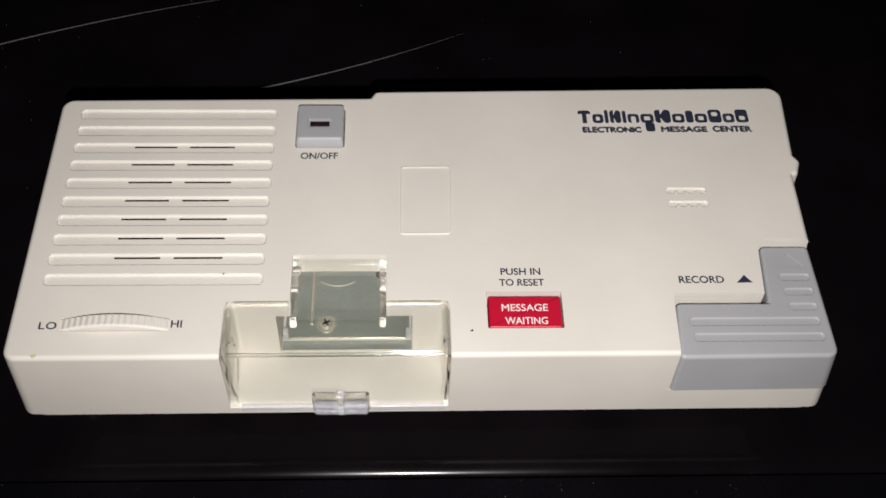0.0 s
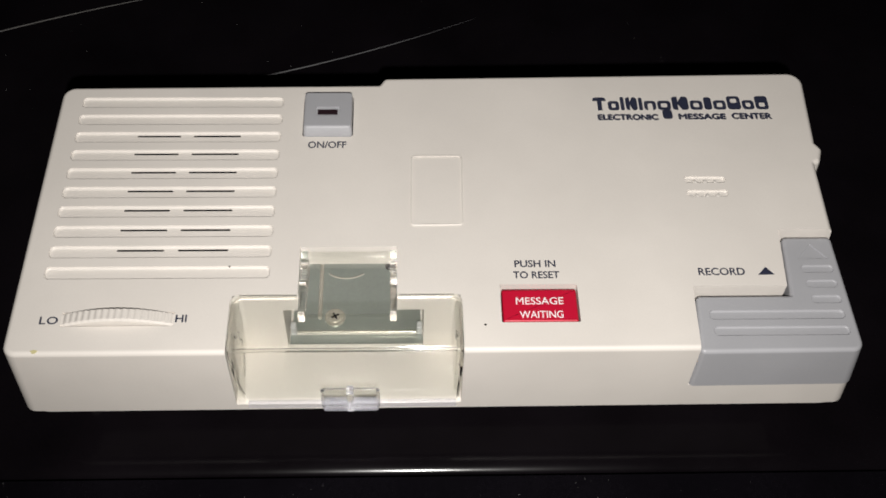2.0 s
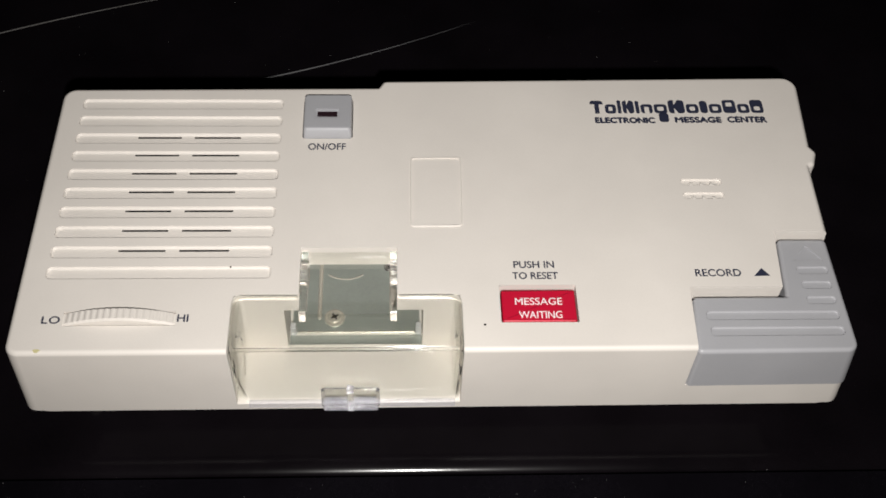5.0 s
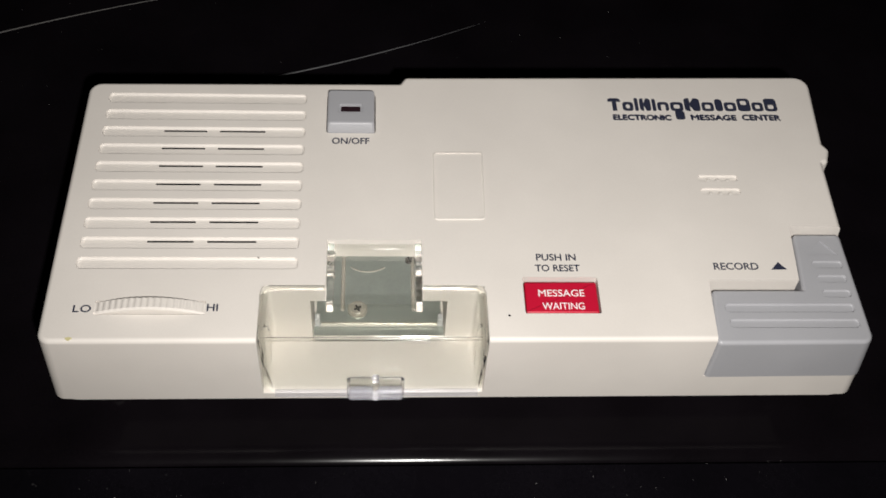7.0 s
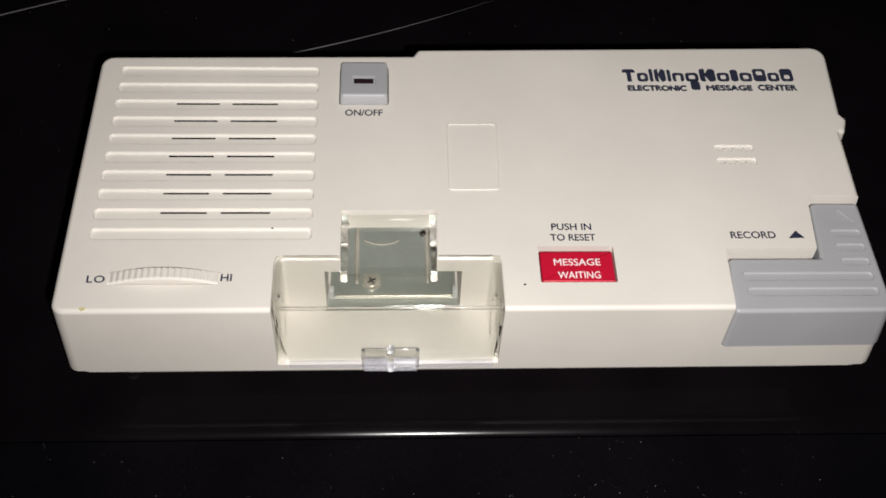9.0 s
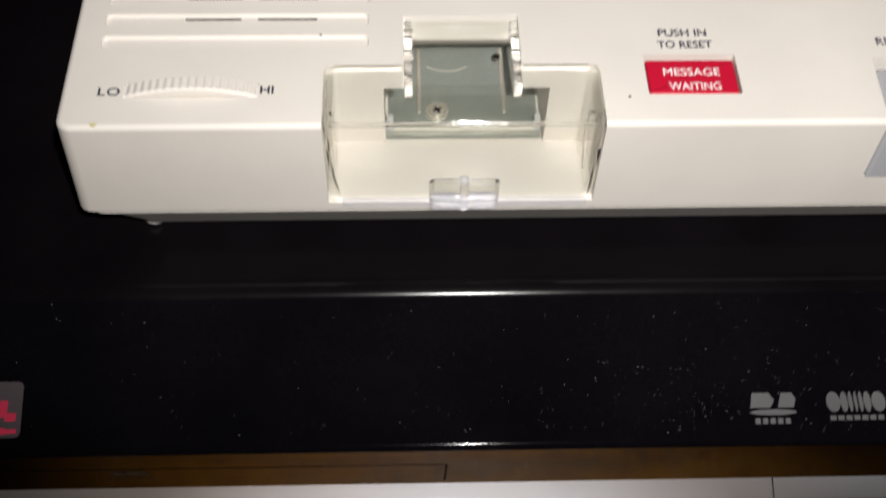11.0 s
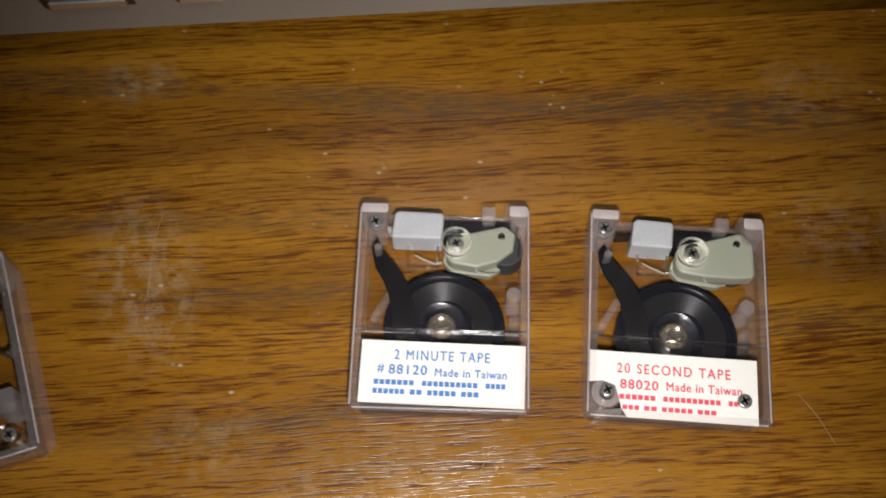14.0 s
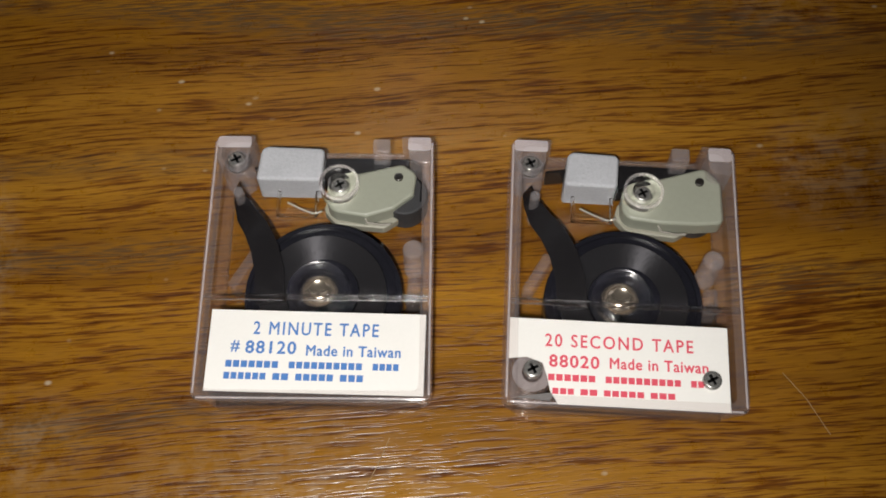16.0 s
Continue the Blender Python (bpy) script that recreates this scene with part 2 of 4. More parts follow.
def oak():
    """Varnished oak, grain along x: growth bands, long dark pores in dashes, dirty seams, scuffs and dust."""
    m, t, p = nodes_of("varnished_oak")
    tc = t.nodes.new("ShaderNodeTexCoord")
    sway = noise_tex(t, coords(t, 14, 26, 10), 1.0, 2.0)
    shift = t.nodes.new("ShaderNodeMath")
    shift.operation = "MULTIPLY_ADD"
    link(t, sway, shift.inputs[0])
    shift.inputs[1].default_value, shift.inputs[2].default_value = 0.007, -0.0035
    xyz, bent = t.nodes.new("ShaderNodeCombineXYZ"), t.nodes.new("ShaderNodeVectorMath")
    link(t, shift.outputs[0], xyz.inputs["Y"])
    link(t, tc.outputs["Object"], bent.inputs[0])
    link(t, xyz.outputs[0], bent.inputs[1])

    def grain(sx, sy, turn, detail, rough):
        mp = t.nodes.new("ShaderNodeMapping")
        mp.inputs["Rotation"].default_value, mp.inputs["Scale"].default_value = (0, 0, turn), (sx, sy, 8)
        link(t, bent.outputs[0], mp.inputs["Vector"])
        return noise_tex(t, mp.outputs["Vector"], 1.0, detail, rough)

    def spot_field(x, y, rx, ry, turn, k, edge=0.6):
        g, mp = t.nodes.new("ShaderNodeTexGradient"), t.nodes.new("ShaderNodeMapping")
        g.gradient_type, mp.vector_type = "SPHERICAL", "TEXTURE"
        mp.inputs["Location"].default_value, mp.inputs["Rotation"].default_value = (x, y - 0.1, 0.76), (0, 0, turn)
        mp.inputs["Scale"].default_value = (rx, ry, 0.1)
        link(t, bent.outputs[0], mp.inputs["Vector"])
        link(t, mp.outputs["Vector"], g.inputs["Vector"])
        return ramp(t, g.outputs["Fac"], (0.0, (0, 0, 0)), (edge, (k,) * 3))

    def summed(fields):
        total = fields[0]
        for f in fields[1:]:
            total = mix(t, 1.0, total, f, "ADD")
        return total

    broad = grain(5, 75, 0.07, 3.0, 0.55)
    dashes = grain(95, 2000, 0.0, 2.0, 0.55)
    short = grain(250, 3300, 0.02, 2.0, 0.55)
    fibre = grain(90, 5200, 0.0, 3.0, 0.6)
    cluster = grain(16, 170, 0.05, 2.0, 0.5)
    # pores crowd together in the growth bands
    crowd = mix(t, 0.22, dashes, cluster)
    crowd_short = mix(t, 0.25, short, cluster)
    col = ramp(t, broad, (0.30, (0.15, 0.060, 0.0040)), (0.5, (0.235, 0.101, 0.0068)), (0.70, (0.315, 0.145, 0.0115)))
    col = mix(t, 0.5, col, ramp(t, fibre, (0.35, (0.68, 0.64, 0.6)), (0.65, (1.3, 1.3, 1.3))), "MULTIPLY")
    deep = ramp(t, crowd, (0.38, (0.38, 0.25, 0.15)), (0.435, (0.68, 0.56, 0.44)), (0.48, (1, 1, 1)))
    fine = ramp(t, crowd_short, (0.39, (0.42, 0.30, 0.21)), (0.46, (1, 1, 1)))
    col = mix(t, 0.95, col, deep, "MULTIPLY")
    col = mix(t, 0.75, col, fine, "MULTIPLY")
    # greyish, open-pored growth rings
    seam = summed([spot_field(*f) for f in ((-0.052, 0.0050, 0.030, 0.0042, -0.08, 0.9), (0.008, -0.0025, 0.045, 0.0045, -0.12, 1.0), (0.066, -0.0095, 0.040, 0.0055, -0.15, 1.0), (-0.052, -0.0250, 0.038, 0.0032, -0.03, 0.8), (-0.005, -0.0272, 0.030, 0.0030, 0.0, 0.5), (-0.020, -0.041, 0.035, 0.0034, 0.0, 0.8), (0.072, -0.052, 0.03, 0.004, -0.05, 0.6), (-0.022, -0.066, 0.036, 0.004, 0.04, 0.7))])
    rough_seam = mix(t, 1.0, seam, ramp(t, short, (0.42, (1,) * 3), (0.58, (0.12,) * 3)), "MULTIPLY")
    col = mix(t, rough_seam, col, (0.085, 0.047, 0.020))
    rub = noise_tex(t, coords(t), 330.0, 5.0, 0.75)
    scuffs = summed([spot_field(*f) for f in ((-0.039, -0.037, 0.012, 0.021, 0.2, 0.27), (-0.042, 0.005, 0.010, 0.006, 0, 0.2), (0.005, -0.085, 0.03, 0.02, 0, 0.2), (0.088, -0.035, 0.016, 0.012, 0, 0.12), (-0.028, -0.068, 0.012, 0.010, 0, 0.13), (0.086, -0.006, 0.014, 0.008, 0, 0.12))])
    patch = mix(t, 1.0, scuffs, ramp(t, rub, (0.44, (0, 0, 0)), (0.60, (1,) * 3)), "MULTIPLY")
    col = mix(t, patch, col, (0.42, 0.35, 0.25))
    vo = t.nodes.new("ShaderNodeTexVoronoi")
    vo.inputs["Scale"].default_value = 210.0
    link(t, coords(t, 1, 1.5, 1), vo.inputs["Vector"])
    speck = ramp(t, vo.outputs["Distance"], (0.05, (0.6,) * 3), (0.13, (0, 0, 0)))
    speck = mix(t, 1.0, speck, ramp(t, noise_tex(t, coords(t), 70.0, 2.0), (0.53, (0, 0, 0)), (0.60, (1,) * 3)), "MULTIPLY")
    col = mix(t, speck, col, (0.5, 0.42, 0.30))
    link(t, col, p.inputs["Base Color"])
    link(t, ramp(t, rub, (0.3, (0.24,) * 3), (0.7, (0.42,) * 3)), p.inputs["Roughness"])
    p.inputs["Specular IOR Level"].default_value = 0.32
    p.inputs["Coat Weight"].default_value = 0.5
    p.inputs["Coat Roughness"].default_value = 0.24
    h = mix(t, 0.4, ramp(t, crowd, (0.38, (0, 0, 0)), (0.48, (1, 1, 1))), ramp(t, crowd_short, (0.38, (0, 0, 0)), (0.47, (1, 1, 1))))
    h = mix(t, 0.35, h, noise_tex(t, coords(t, 500, 1500, 500), 1.0, 3.0, 0.6))
    relief = bump(t, h, 0.24, 0.00035)
    link(t, relief, p.inputs["Normal"])
    link(t, relief, p.inputs["Coat Normal"])
    return m


OAK = oak()


# ---- building helpers: shapes in millimetres ----
def thing(name, x, y, z, rz=0.0, label="", category="", group="", kind=""):
    ob = new(name)
    ob.empty_display_size = 0.01
    ob.matrix_world = pose(x * MM, y * MM, z * MM, 0, 0, rz)
    return tagged(ob, label, category, group, kind)


def part(name, bm, material, parent=None, label="", off=(0, 0, 0), smooth=40, flat=True):
    """Links a bmesh (millimetres, in the parent's axes, moved by -off) as one mesh under its thing or part."""
    bm.transform(Matrix.Scale(MM, 4) @ Matrix.Translation([-c for c in off]))
    bmesh.ops.recalc_face_normals(bm, faces=bm.faces)
    for e in bm.edges:
        e.smooth = len(e.link_faces) == 2 and e.calc_face_angle(3) < radians(smooth)
    for f in bm.faces:
        f.smooth = True
    me = bpy.data.meshes.new(name)
    bm.to_mesh(me)
    bm.free()
    me.materials.append(material)
    ob = new(name, me)
    ob.parent = parent
    ob.visible_shadow = material not in (GLASS, GLASS_CASE)
    if flat:
        ob.modifiers.new("even_shading", "WEIGHTED_NORMAL").keep_sharp = True
    return tagged(ob, label)


def solid(name, bm, material, label, category, kind="", group=""):
    """A thing or piece of the setting that is one mesh, in world millimetres."""
    return tagged(part(name, bm, material, None), label, category, group, kind)


def rounded(pts, radii, seg=5):
    """A closed outline with its corners rounded."""
    out = []
    n = len(pts)
    if not hasattr(radii, "__len__"):
        radii = [radii] * n
    for i in range(n):
        a, b, c = (Vector(pts[k % n]) for k in (i - 1, i, i + 1))
        r = radii[i]
        if r <= 0:
            out.append(tuple(b))
            continue
        u, w = (a - b).normalized(), (c - b).normalized()
        half = u.angle(w) / 2
        d = min(r / math.tan(half), 0.49 * (a - b).length, 0.49 * (c - b).length)
        o = b + (u + w).normalized() * d / math.cos(half)
        p0, p1 = b + u * d - o, b + w * d - o
        for k in range(seg + 1):
            q = p0.normalized().slerp(p1.normalized(), k / seg) * p0.length if p0.angle(p1) > 1e-4 else p0
            out.append(tuple(o + q))
    return out


def loft(bm, rings):
    """Skins rings of equal length, lowest first, and closes both ends."""
    rows = [[bm.verts.new(p) for p in ring] for ring in rings]
    n = len(rows[0])
    for a, b in zip(rows, rows[1:]):
        for i in range(n):
            bm.faces.new((a[i], a[(i + 1) % n], b[(i + 1) % n], b[i]))
    bm.faces.new(rows[0][::-1])
    bm.faces.new(rows[-1])
    return rows


def inset(pts, d):
    """An outline moved inwards by d (for counter-clockwise outlines)."""
    n, out = len(pts), []
    for i in range(n):
        a, b, c = (Vector(pts[k % n][:2]) for k in (i - 1, i, i + 1))
        u, w = (b - a).normalized(), (c - b).normalized()
        nu, nw = Vector((-u.y, u.x)), Vector((-w.y, w.x))
        s = nu + nw
        s = s / max(0.4, s.dot(nu)) if s.length > 1e-6 else nu
        out.append(tuple(b + s * d))
    return out


def slab(bm, pts, z0, z1, bev=0.0, seg=3, low=0.0):
    """An outline raised from z0 to z1, its upper edge rounded by bev, its lower edge by low."""
    rings = []
    if low:
        for k in range(seg + 1):
            a = math.pi / 2 * k / seg
            rings.append([(x, y, z0 + low * (1 - math.cos(a))) for x, y in inset(pts, low * (1 - math.sin(a)))])
    else:
        rings.append([(x, y, z0) for x, y in pts])
    if bev:
        for k in range(seg + 1):
            a = math.pi / 2 * k / seg
            rings.append([(x, y, z1 - bev * (1 - math.sin(a))) for x, y in inset(pts, bev * (1 - math.cos(a)))])
    else:
        rings.append([(x, y, z1) for x, y in pts])
    loft(bm, rings)
    return bm


def rect(x0, x1, y0, y1, r=0.0, seg=4):
    pts = [(x0, y0), (x1, y0), (x1, y1), (x0, y1)]
    return rounded(pts, r, seg) if r else pts


def block(x0, x1, y0, y1, z0, z1, r=0.0, bev=0.0, bm=None):
    return slab(bm or bmesh.new(), rect(x0, x1, y0, y1, r), z0, z1, bev)


def disc(cx, cy, r, z0, z1, bev=0.0, seg=32, bm=None, r1=None):
    bm = bm or bmesh.new()
    pts = [(cx + r * math.cos(2 * math.pi * k / seg), cy + r * math.sin(2 * math.pi * k / seg)) for k in range(seg)]
    return slab(bm, pts, z0, z1, bev)


def tube(cx, cy, r0, r1, z0, z1, seg=32, bm=None):
    """A ring with inner radius r0 and outer radius r1."""
    bm = bm or bmesh.new()
    c = [(math.cos(2 * math.pi * k / seg), math.sin(2 * math.pi * k / seg)) for k in range(seg)]
    rings = [[bm.verts.new((cx + r * a, cy + r * b, z)) for a, b in c] for r, z in ((r0, z0), (r1, z0), (r1, z1), (r0, z1))]
    for i in range(4):
        A, B = rings[i], rings[(i + 1) % 4]
        for k in range(seg):
            bm.faces.new((A[k], A[(k + 1) % seg], B[(k + 1) % seg], B[k]))
    return bm


def along_x(profile, x0, x1):
    """A closed outline in y and z, drawn out along x."""
    bm = bmesh.new()
    loft(bm, [[(x, y, z) for y, z in profile] for x in (x0, x1)])
    return bm


def ribbon(path, half, thick):
    """A flat band that follows (x, y, z) points, standing on edge by half its height each way."""
    bm = bmesh.new()
    rings = []
    for i, p in enumerate(path):
        a, b = Vector(path[max(0, i - 1)]), Vector(path[min(len(path) - 1, i + 1)])
        d = (b - a).normalized()
        side = Vector((-d.y, d.x, 0)).normalized() * thick / 2
        up = Vector((0, 0, half))
        q = Vector(p)
        rings.append([tuple(q - side - up), tuple(q + side - up), tuple(q + side + up), tuple(q - side + up)])
    loft(bm, rings)
    return bm


def wire(path, r, seg=8, taper=0.0):
    """A round wire through (x, y, z) points."""
    bm = bmesh.new()
    rings = []
    for i, p in enumerate(path):
        a, b = Vector(path[max(0, i - 1)]), Vector(path[min(len(path) - 1, i + 1)])
        d = (b - a).normalized()
        s = d.cross(Vector((0, 0, 1)))
        s = s.normalized() if s.length > 1e-5 else Vector((1, 0, 0))
        u = s.cross(d).normalized()
        q = r * (1 - taper * i / (len(path) - 1))
        rings.append([tuple(Vector(p) + q * (math.cos(2 * math.pi * k / seg) * s + math.sin(2 * math.pi * k / seg) * u)) for k in range(seg)])
    loft(bm, rings)
    return bm


def temp_object(bm):
    bmesh.ops.recalc_face_normals(bm, faces=bm.faces)
    me = bpy.data.meshes.new("temp")
    bm.to_mesh(me)
    bm.free()
    return new("temp", me)


def carve(bm, cutters):
    """Takes the cutters out of a solid and gives the solid back."""
    base = temp_object(bm)
    tools = [temp_object(c) for c in cutters]
    for c in tools:
        md = base.modifiers.new("cut", "BOOLEAN")
        md.operation, md.solver, md.object = "DIFFERENCE", "EXACT", c
    me = bpy.data.meshes.new_from_object(base.evaluated_get(bpy.context.evaluated_depsgraph_get()))
    out = bmesh.new()
    out.from_mesh(me)
    for o in (base, *tools):
        old = o.data
        bpy.data.objects.remove(o)
        bpy.data.meshes.remove(old)
    bpy.data.meshes.remove(me)
    return out


def lettering(words, x0, x1, y0, y1, z, material, parent, off=(0, 0, 0), rz=0.0, bold=0.0, spacing=1.0, label="", heavy=0.0):
    """Printed words laid flat into the box x0..x1, y0..y1 at the height z, turned about the box's middle."""
    cu = bpy.data.curves.new("temp", "FONT")
    cu.body, cu.size, cu.offset, cu.space_character, cu.resolution_u = words, 1.0, bold, spacing, 4
    ob = new("temp", cu)
    me = bpy.data.meshes.new_from_object(ob.evaluated_get(bpy.context.evaluated_depsgraph_get()))
    bm = bmesh.new()
    bm.from_mesh(me)
    bpy.data.objects.remove(ob)
    bpy.data.curves.remove(cu)
    bpy.data.meshes.remove(me)
    xs, ys = [v.co.x for v in bm.verts], [v.co.y for v in bm.verts]
    sx, sy = (x1 - x0) / (max(xs) - min(xs)), (y1 - y0) / (max(ys) - min(ys))
    cx, cy = (max(xs) + min(xs)) / 2, (max(ys) + min(ys)) / 2
    turn = Matrix.Rotation(radians(rz), 4, "Z")
    for v in bm.verts:
        q = turn @ Vector(((v.co.x - cx) * sx, (v.co.y - cy) * sy, 0))
        v.co = (q.x + (x0 + x1) / 2, q.y + (y0 + y1) / 2, z)
    if heavy:
        # a second and third impression beside the first make the strokes bolder
        first = bm.verts[:] + bm.edges[:] + bm.faces[:]
        for k, (dx, dy) in enumerate(((heavy, 0), (-heavy, 0), (0, heavy), (0, -heavy))):
            more = bmesh.ops.duplicate(bm, geom=first)["geom"]
            bmesh.ops.translate(bm, verts=[g for g in more if isinstance(g, bmesh.types.BMVert)], vec=(dx, dy, 0.006 * (k + 1)))
    return part("lettering", bm, material, parent, label, off, smooth=180, flat=False)


def bars(rects, z, material, parent, off=(0, 0, 0), name="print_bar", label="", rz=0.0, about=(0, 0)):
    """Thin printed bars: (x0, x1, y0, y1) each."""
    bm = bmesh.new()
    for x0, x1, y0, y1 in rects:
        block(x0, x1, y0, y1, z, z + 0.02, bm=bm)
    if rz:
        c = Vector((*about, 0))
        bm.transform(Matrix.Translation(c) @ Matrix.Rotation(radians(rz), 4, "Z") @ Matrix.Translation(-c))
    return part(name, bm, material, parent, label, off)


def word_bars(x0, x1, y0, y1, words, gap=0.18):
    """Bars for words of the given relative lengths, filling x0..x1."""
    total = sum(words) + gap * sum(words) / len(words) * (len(words) - 1)
    k, x, out = (x1 - x0) / total, x0, []
    for w in words:
        out.append((x, x + w * k, y0, y1))
        x += (w + gap * sum(words) / len(words)) * k
    return out


# ---- the room and the table ----
def room():
    z0, z1, h = -760, 1640, 1500
    solid("floor", block(-h, h, -h, h + 200, z0 - 60, z0), WALL, "plain dark floor under the table", "floor", "structure")
    solid("ceiling", block(-h, h, -h, h + 200, z1, z1 + 60), WALL, "plain unlit ceiling", "ceiling", "structure")
    solid("wall_north", block(-h, h, h + 200, h + 300, z0, z1), WALL, "plain wall in the dark", "wall", "structure")
    solid("wall_south", block(-h, h, -h - 100, -h, z0, z1), WALL, "plain wall in the dark", "wall", "structure")
    solid("wall_west", block(-h - 100, -h, -h, h + 200, z0, z1), WALL, "plain wall in the dark", "wall", "structure")
    solid("wall_east", block(h, h + 100, -h, h + 200, z0, z1), WALL, "plain wall in the dark", "wall", "structure")


def table():
    tb = thing("table", 0, 100, -760, label="worn varnished oak table with dark grain and scuffs", category="table")
    off = (0, 100, -760)
    part("tabletop", slab(bmesh.new(), rect(-520, 520, -330, 560, 12), -28, 0, 2.0), OAK, tb, off=off)
    for path in ([(-82.0, 12.0), (-79.5, 3.0), (-76.6, -3.8), (-73.4, -11.0), (-71.3, -17.5)], [(73.6, -65.2), (76.0, -69.0), (78.1, -74.0)], [(21.1, -69.7), (19.4, -73.0), (17.0, -77.1)], [(-36.5, -24.0), (-38.0, -30.0), (-38.6, -40.0)]):
        part("scratch", wire([(x, y, 0.0) for x, y in path], 0.055, 6), SCRATCH, tb, "pale scratch", off)
    for sx in (-1, 1):
        for y in (-280, 510):
            part("leg", block(sx * 470 - 25, sx * 470 + 25, y - 25, y + 25, -760, -28, 4), OAK, tb, off=off)


room()
table()


# ---- the disc recorder on the table ----
def nose_z(y):
    """Height of the sloping black panel at y, a very little hollow."""
    s = (24.7 - y) / 31.2
    return 91.6 - 6.0 * s - 0.3 * 4 * s * (1 - s)


def on_nose(bm):
    """Lays what was drawn flat at z = 0 and up onto the sloping panel."""
    for v in bm.verts:
        v.co.z += nose_z(v.co.y)
    return bm


def disc_recorder():
    L, R, B = -215, 215, 330
    off = (0, 160, 0)
    d = thing("disc_recorder", *off, label="glossy black disc recorder with a silver front band", category="disc recorder")
    # lid and glossy nose, one profile drawn out along x
    lid = [(B, 24), (B, 88), (B - 2, 90), (33.5, 90)]
    for k in range(1, 11):
        a = math.pi / 2 * k / 10
        lid.append((33.5 - 7.0 * math.sin(a), 90 - 2.6 * (1 - math.cos(a))))
    lid += [(26.5, 24)]
    part("lid", along_x(lid, L, R), GLOSS_BACK, d, "black satin metal lid", off)
    nose = [(25.9, 24), (25.9, 88.0), (25.7, 89.4)]
    for k in range(5):
        a = math.pi / 2 * k / 4
        nose.append((25.5 - 0.8 * math.sin(a), 89.6 + 2.0 * math.sin(a)))
    for k in range(1, 8):
        nose.append((24.7 - 31.2 * k / 8, nose_z(24.7 - 31.2 * k / 8)))
    for k in range(7):
        a = math.pi / 2 * k / 6
        nose.append((-6.5 - 1.8 * math.sin(a), 85.6 - 1.6 * (1 - math.cos(a))))
    nose += [(-1.9, 53.2), (3.0, 53.0), (8.0, 50.0), (8.0, 26.0), (10.0, 24)]
    part("front_panel", along_x(nose, L, R), GLOSS, d, "mirror-black front panel, dusty", off)
    # silver band in two lengths
    def leaning_end(bm, x, side):
        # the seam between the two lengths leans outwards towards the bottom
        for v in bm.verts:
            if abs(v.co.x - x) < 0.01:
                v.co.x += 0.3 * (52.6 - v.co.z) + side
        return bm

    for x0, x1 in ((L, 92.0), (92.0, R)):
        prof = rounded([(3.0, 38.0), (-1.1, 37.9), (-1.2, 52.6), (3.0, 53.0)], [0, 0.4, 0.6, 0], 3)
        part("silver_band", leaning_end(along_x(prof, x0, x1), 92.0, -0.18 if x0 == L else 0.18), SILVER, d, "brushed silver trim", off)
    # control strip below the band, leaning back
    prof = [(-0.2, 38.0), (4.4, 18.6), (9, 18.6), (9, 38.0)]
    part("control_strip", leaning_end(along_x(prof, L, 92.0), 92.0, -0.15), STRIP, d, "taupe strip with small chrome keys", off)
    part("control_strip", leaning_end(along_x(prof, 92.0, R), 92.0, 0.15), SILVER, d, "", off)
    part("chassis", block(L + 3, R - 3, 9, B - 4, 14.0, 24.5), GLOSS_BACK, d, "", off)
    for x in (L + 45, R - 45):
        for y in (45, B - 50):
            part("foot", disc(x, y, 14, 0, 14.2, 1.5), ROLLER, d, "black rubber foot", off)
    # keys: left and right ends
    for x0, x1 in ((-82.5, -69.6), (-49.1, -36.4), (-27.4, -20.2), (-7.8, -0.25), (0.25, 7.8), (20.2, 32.5), (41.9, 49.0), (58.2, 65.9), (74.6, 82.3)):
        pr = rounded([(2.6, 32.0), (0.5, 31.8), (0.95, 29.6), (3.0, 29.5)], 0.3, 3)
        part("key", along_x(pr, x0, x1), CHROME, d, "chrome key", off)
    for x0, x1 in ((-84.5, -68.0), (-50.4, -35.2), (-28.4, -19.0), (-9.2, 9.2), (19.0, 33.7), (40.8, 50.2), (57.0, 67.0), (73.4, 83.6)):
        pr = [(1.5, 33.0), (0.72, 33.0), (1.82, 28.9), (2.4, 28.9)]
        part("key_surround", along_x(pr, x0, x1), DARK_STEEL, d, "", off)
    bars([(x - 3.5, x + 3.5, 0, 0.6) for x in (-5, 6)], 0, RED_INK, d, off=(0, 0, 0)).matrix_local = pose(0, (0.35 - 160) * MM, 35.4 * MM, 79, 0, 0)
    # disc tray door, slightly proud of the panel, with its faint mark
    tray = along_x(rounded([(-6.06, 72.6), (-2.8, 57.0), (-1.4, 57.0), (-4.6, 72.6)], [0.35, 0, 0, 0], 4), -120, 14.4)
    part("tray_door", tray, GLOSS, d, "black disc tray front", off)
    gap = along_x([(-6.0, 72.4), (-2.78, 57.0), (-2.4, 57.0), (-5.6, 72.4)], 14.45, 14.95)
    part("tray_gap", gap, SLIT, d, "dark gap beside the tray", off)
    for x0, x1, z0, z1 in ((-58.2, -55.3, 66.6, 70.8), (-54.8, -50.2, 66.6, 70.8), (-60.8, -49.6, 64.0, 64.8)):
        y = lambda z: -7.46 + (79.2 - z) * 3.99 / 19.2
        bm = bmesh.new()
        q = [bm.verts.new((x, y(z), z)) for x, z in ((x0, z0), (x1, z0), (x1, z1), (x0, z1))]
        bm.faces.new(q)
        bmesh.ops.solidify(bm, geom=bm.faces[:], thickness=0.04)
        part("tray_mark", bm, DIM_GREY, d, "", off)
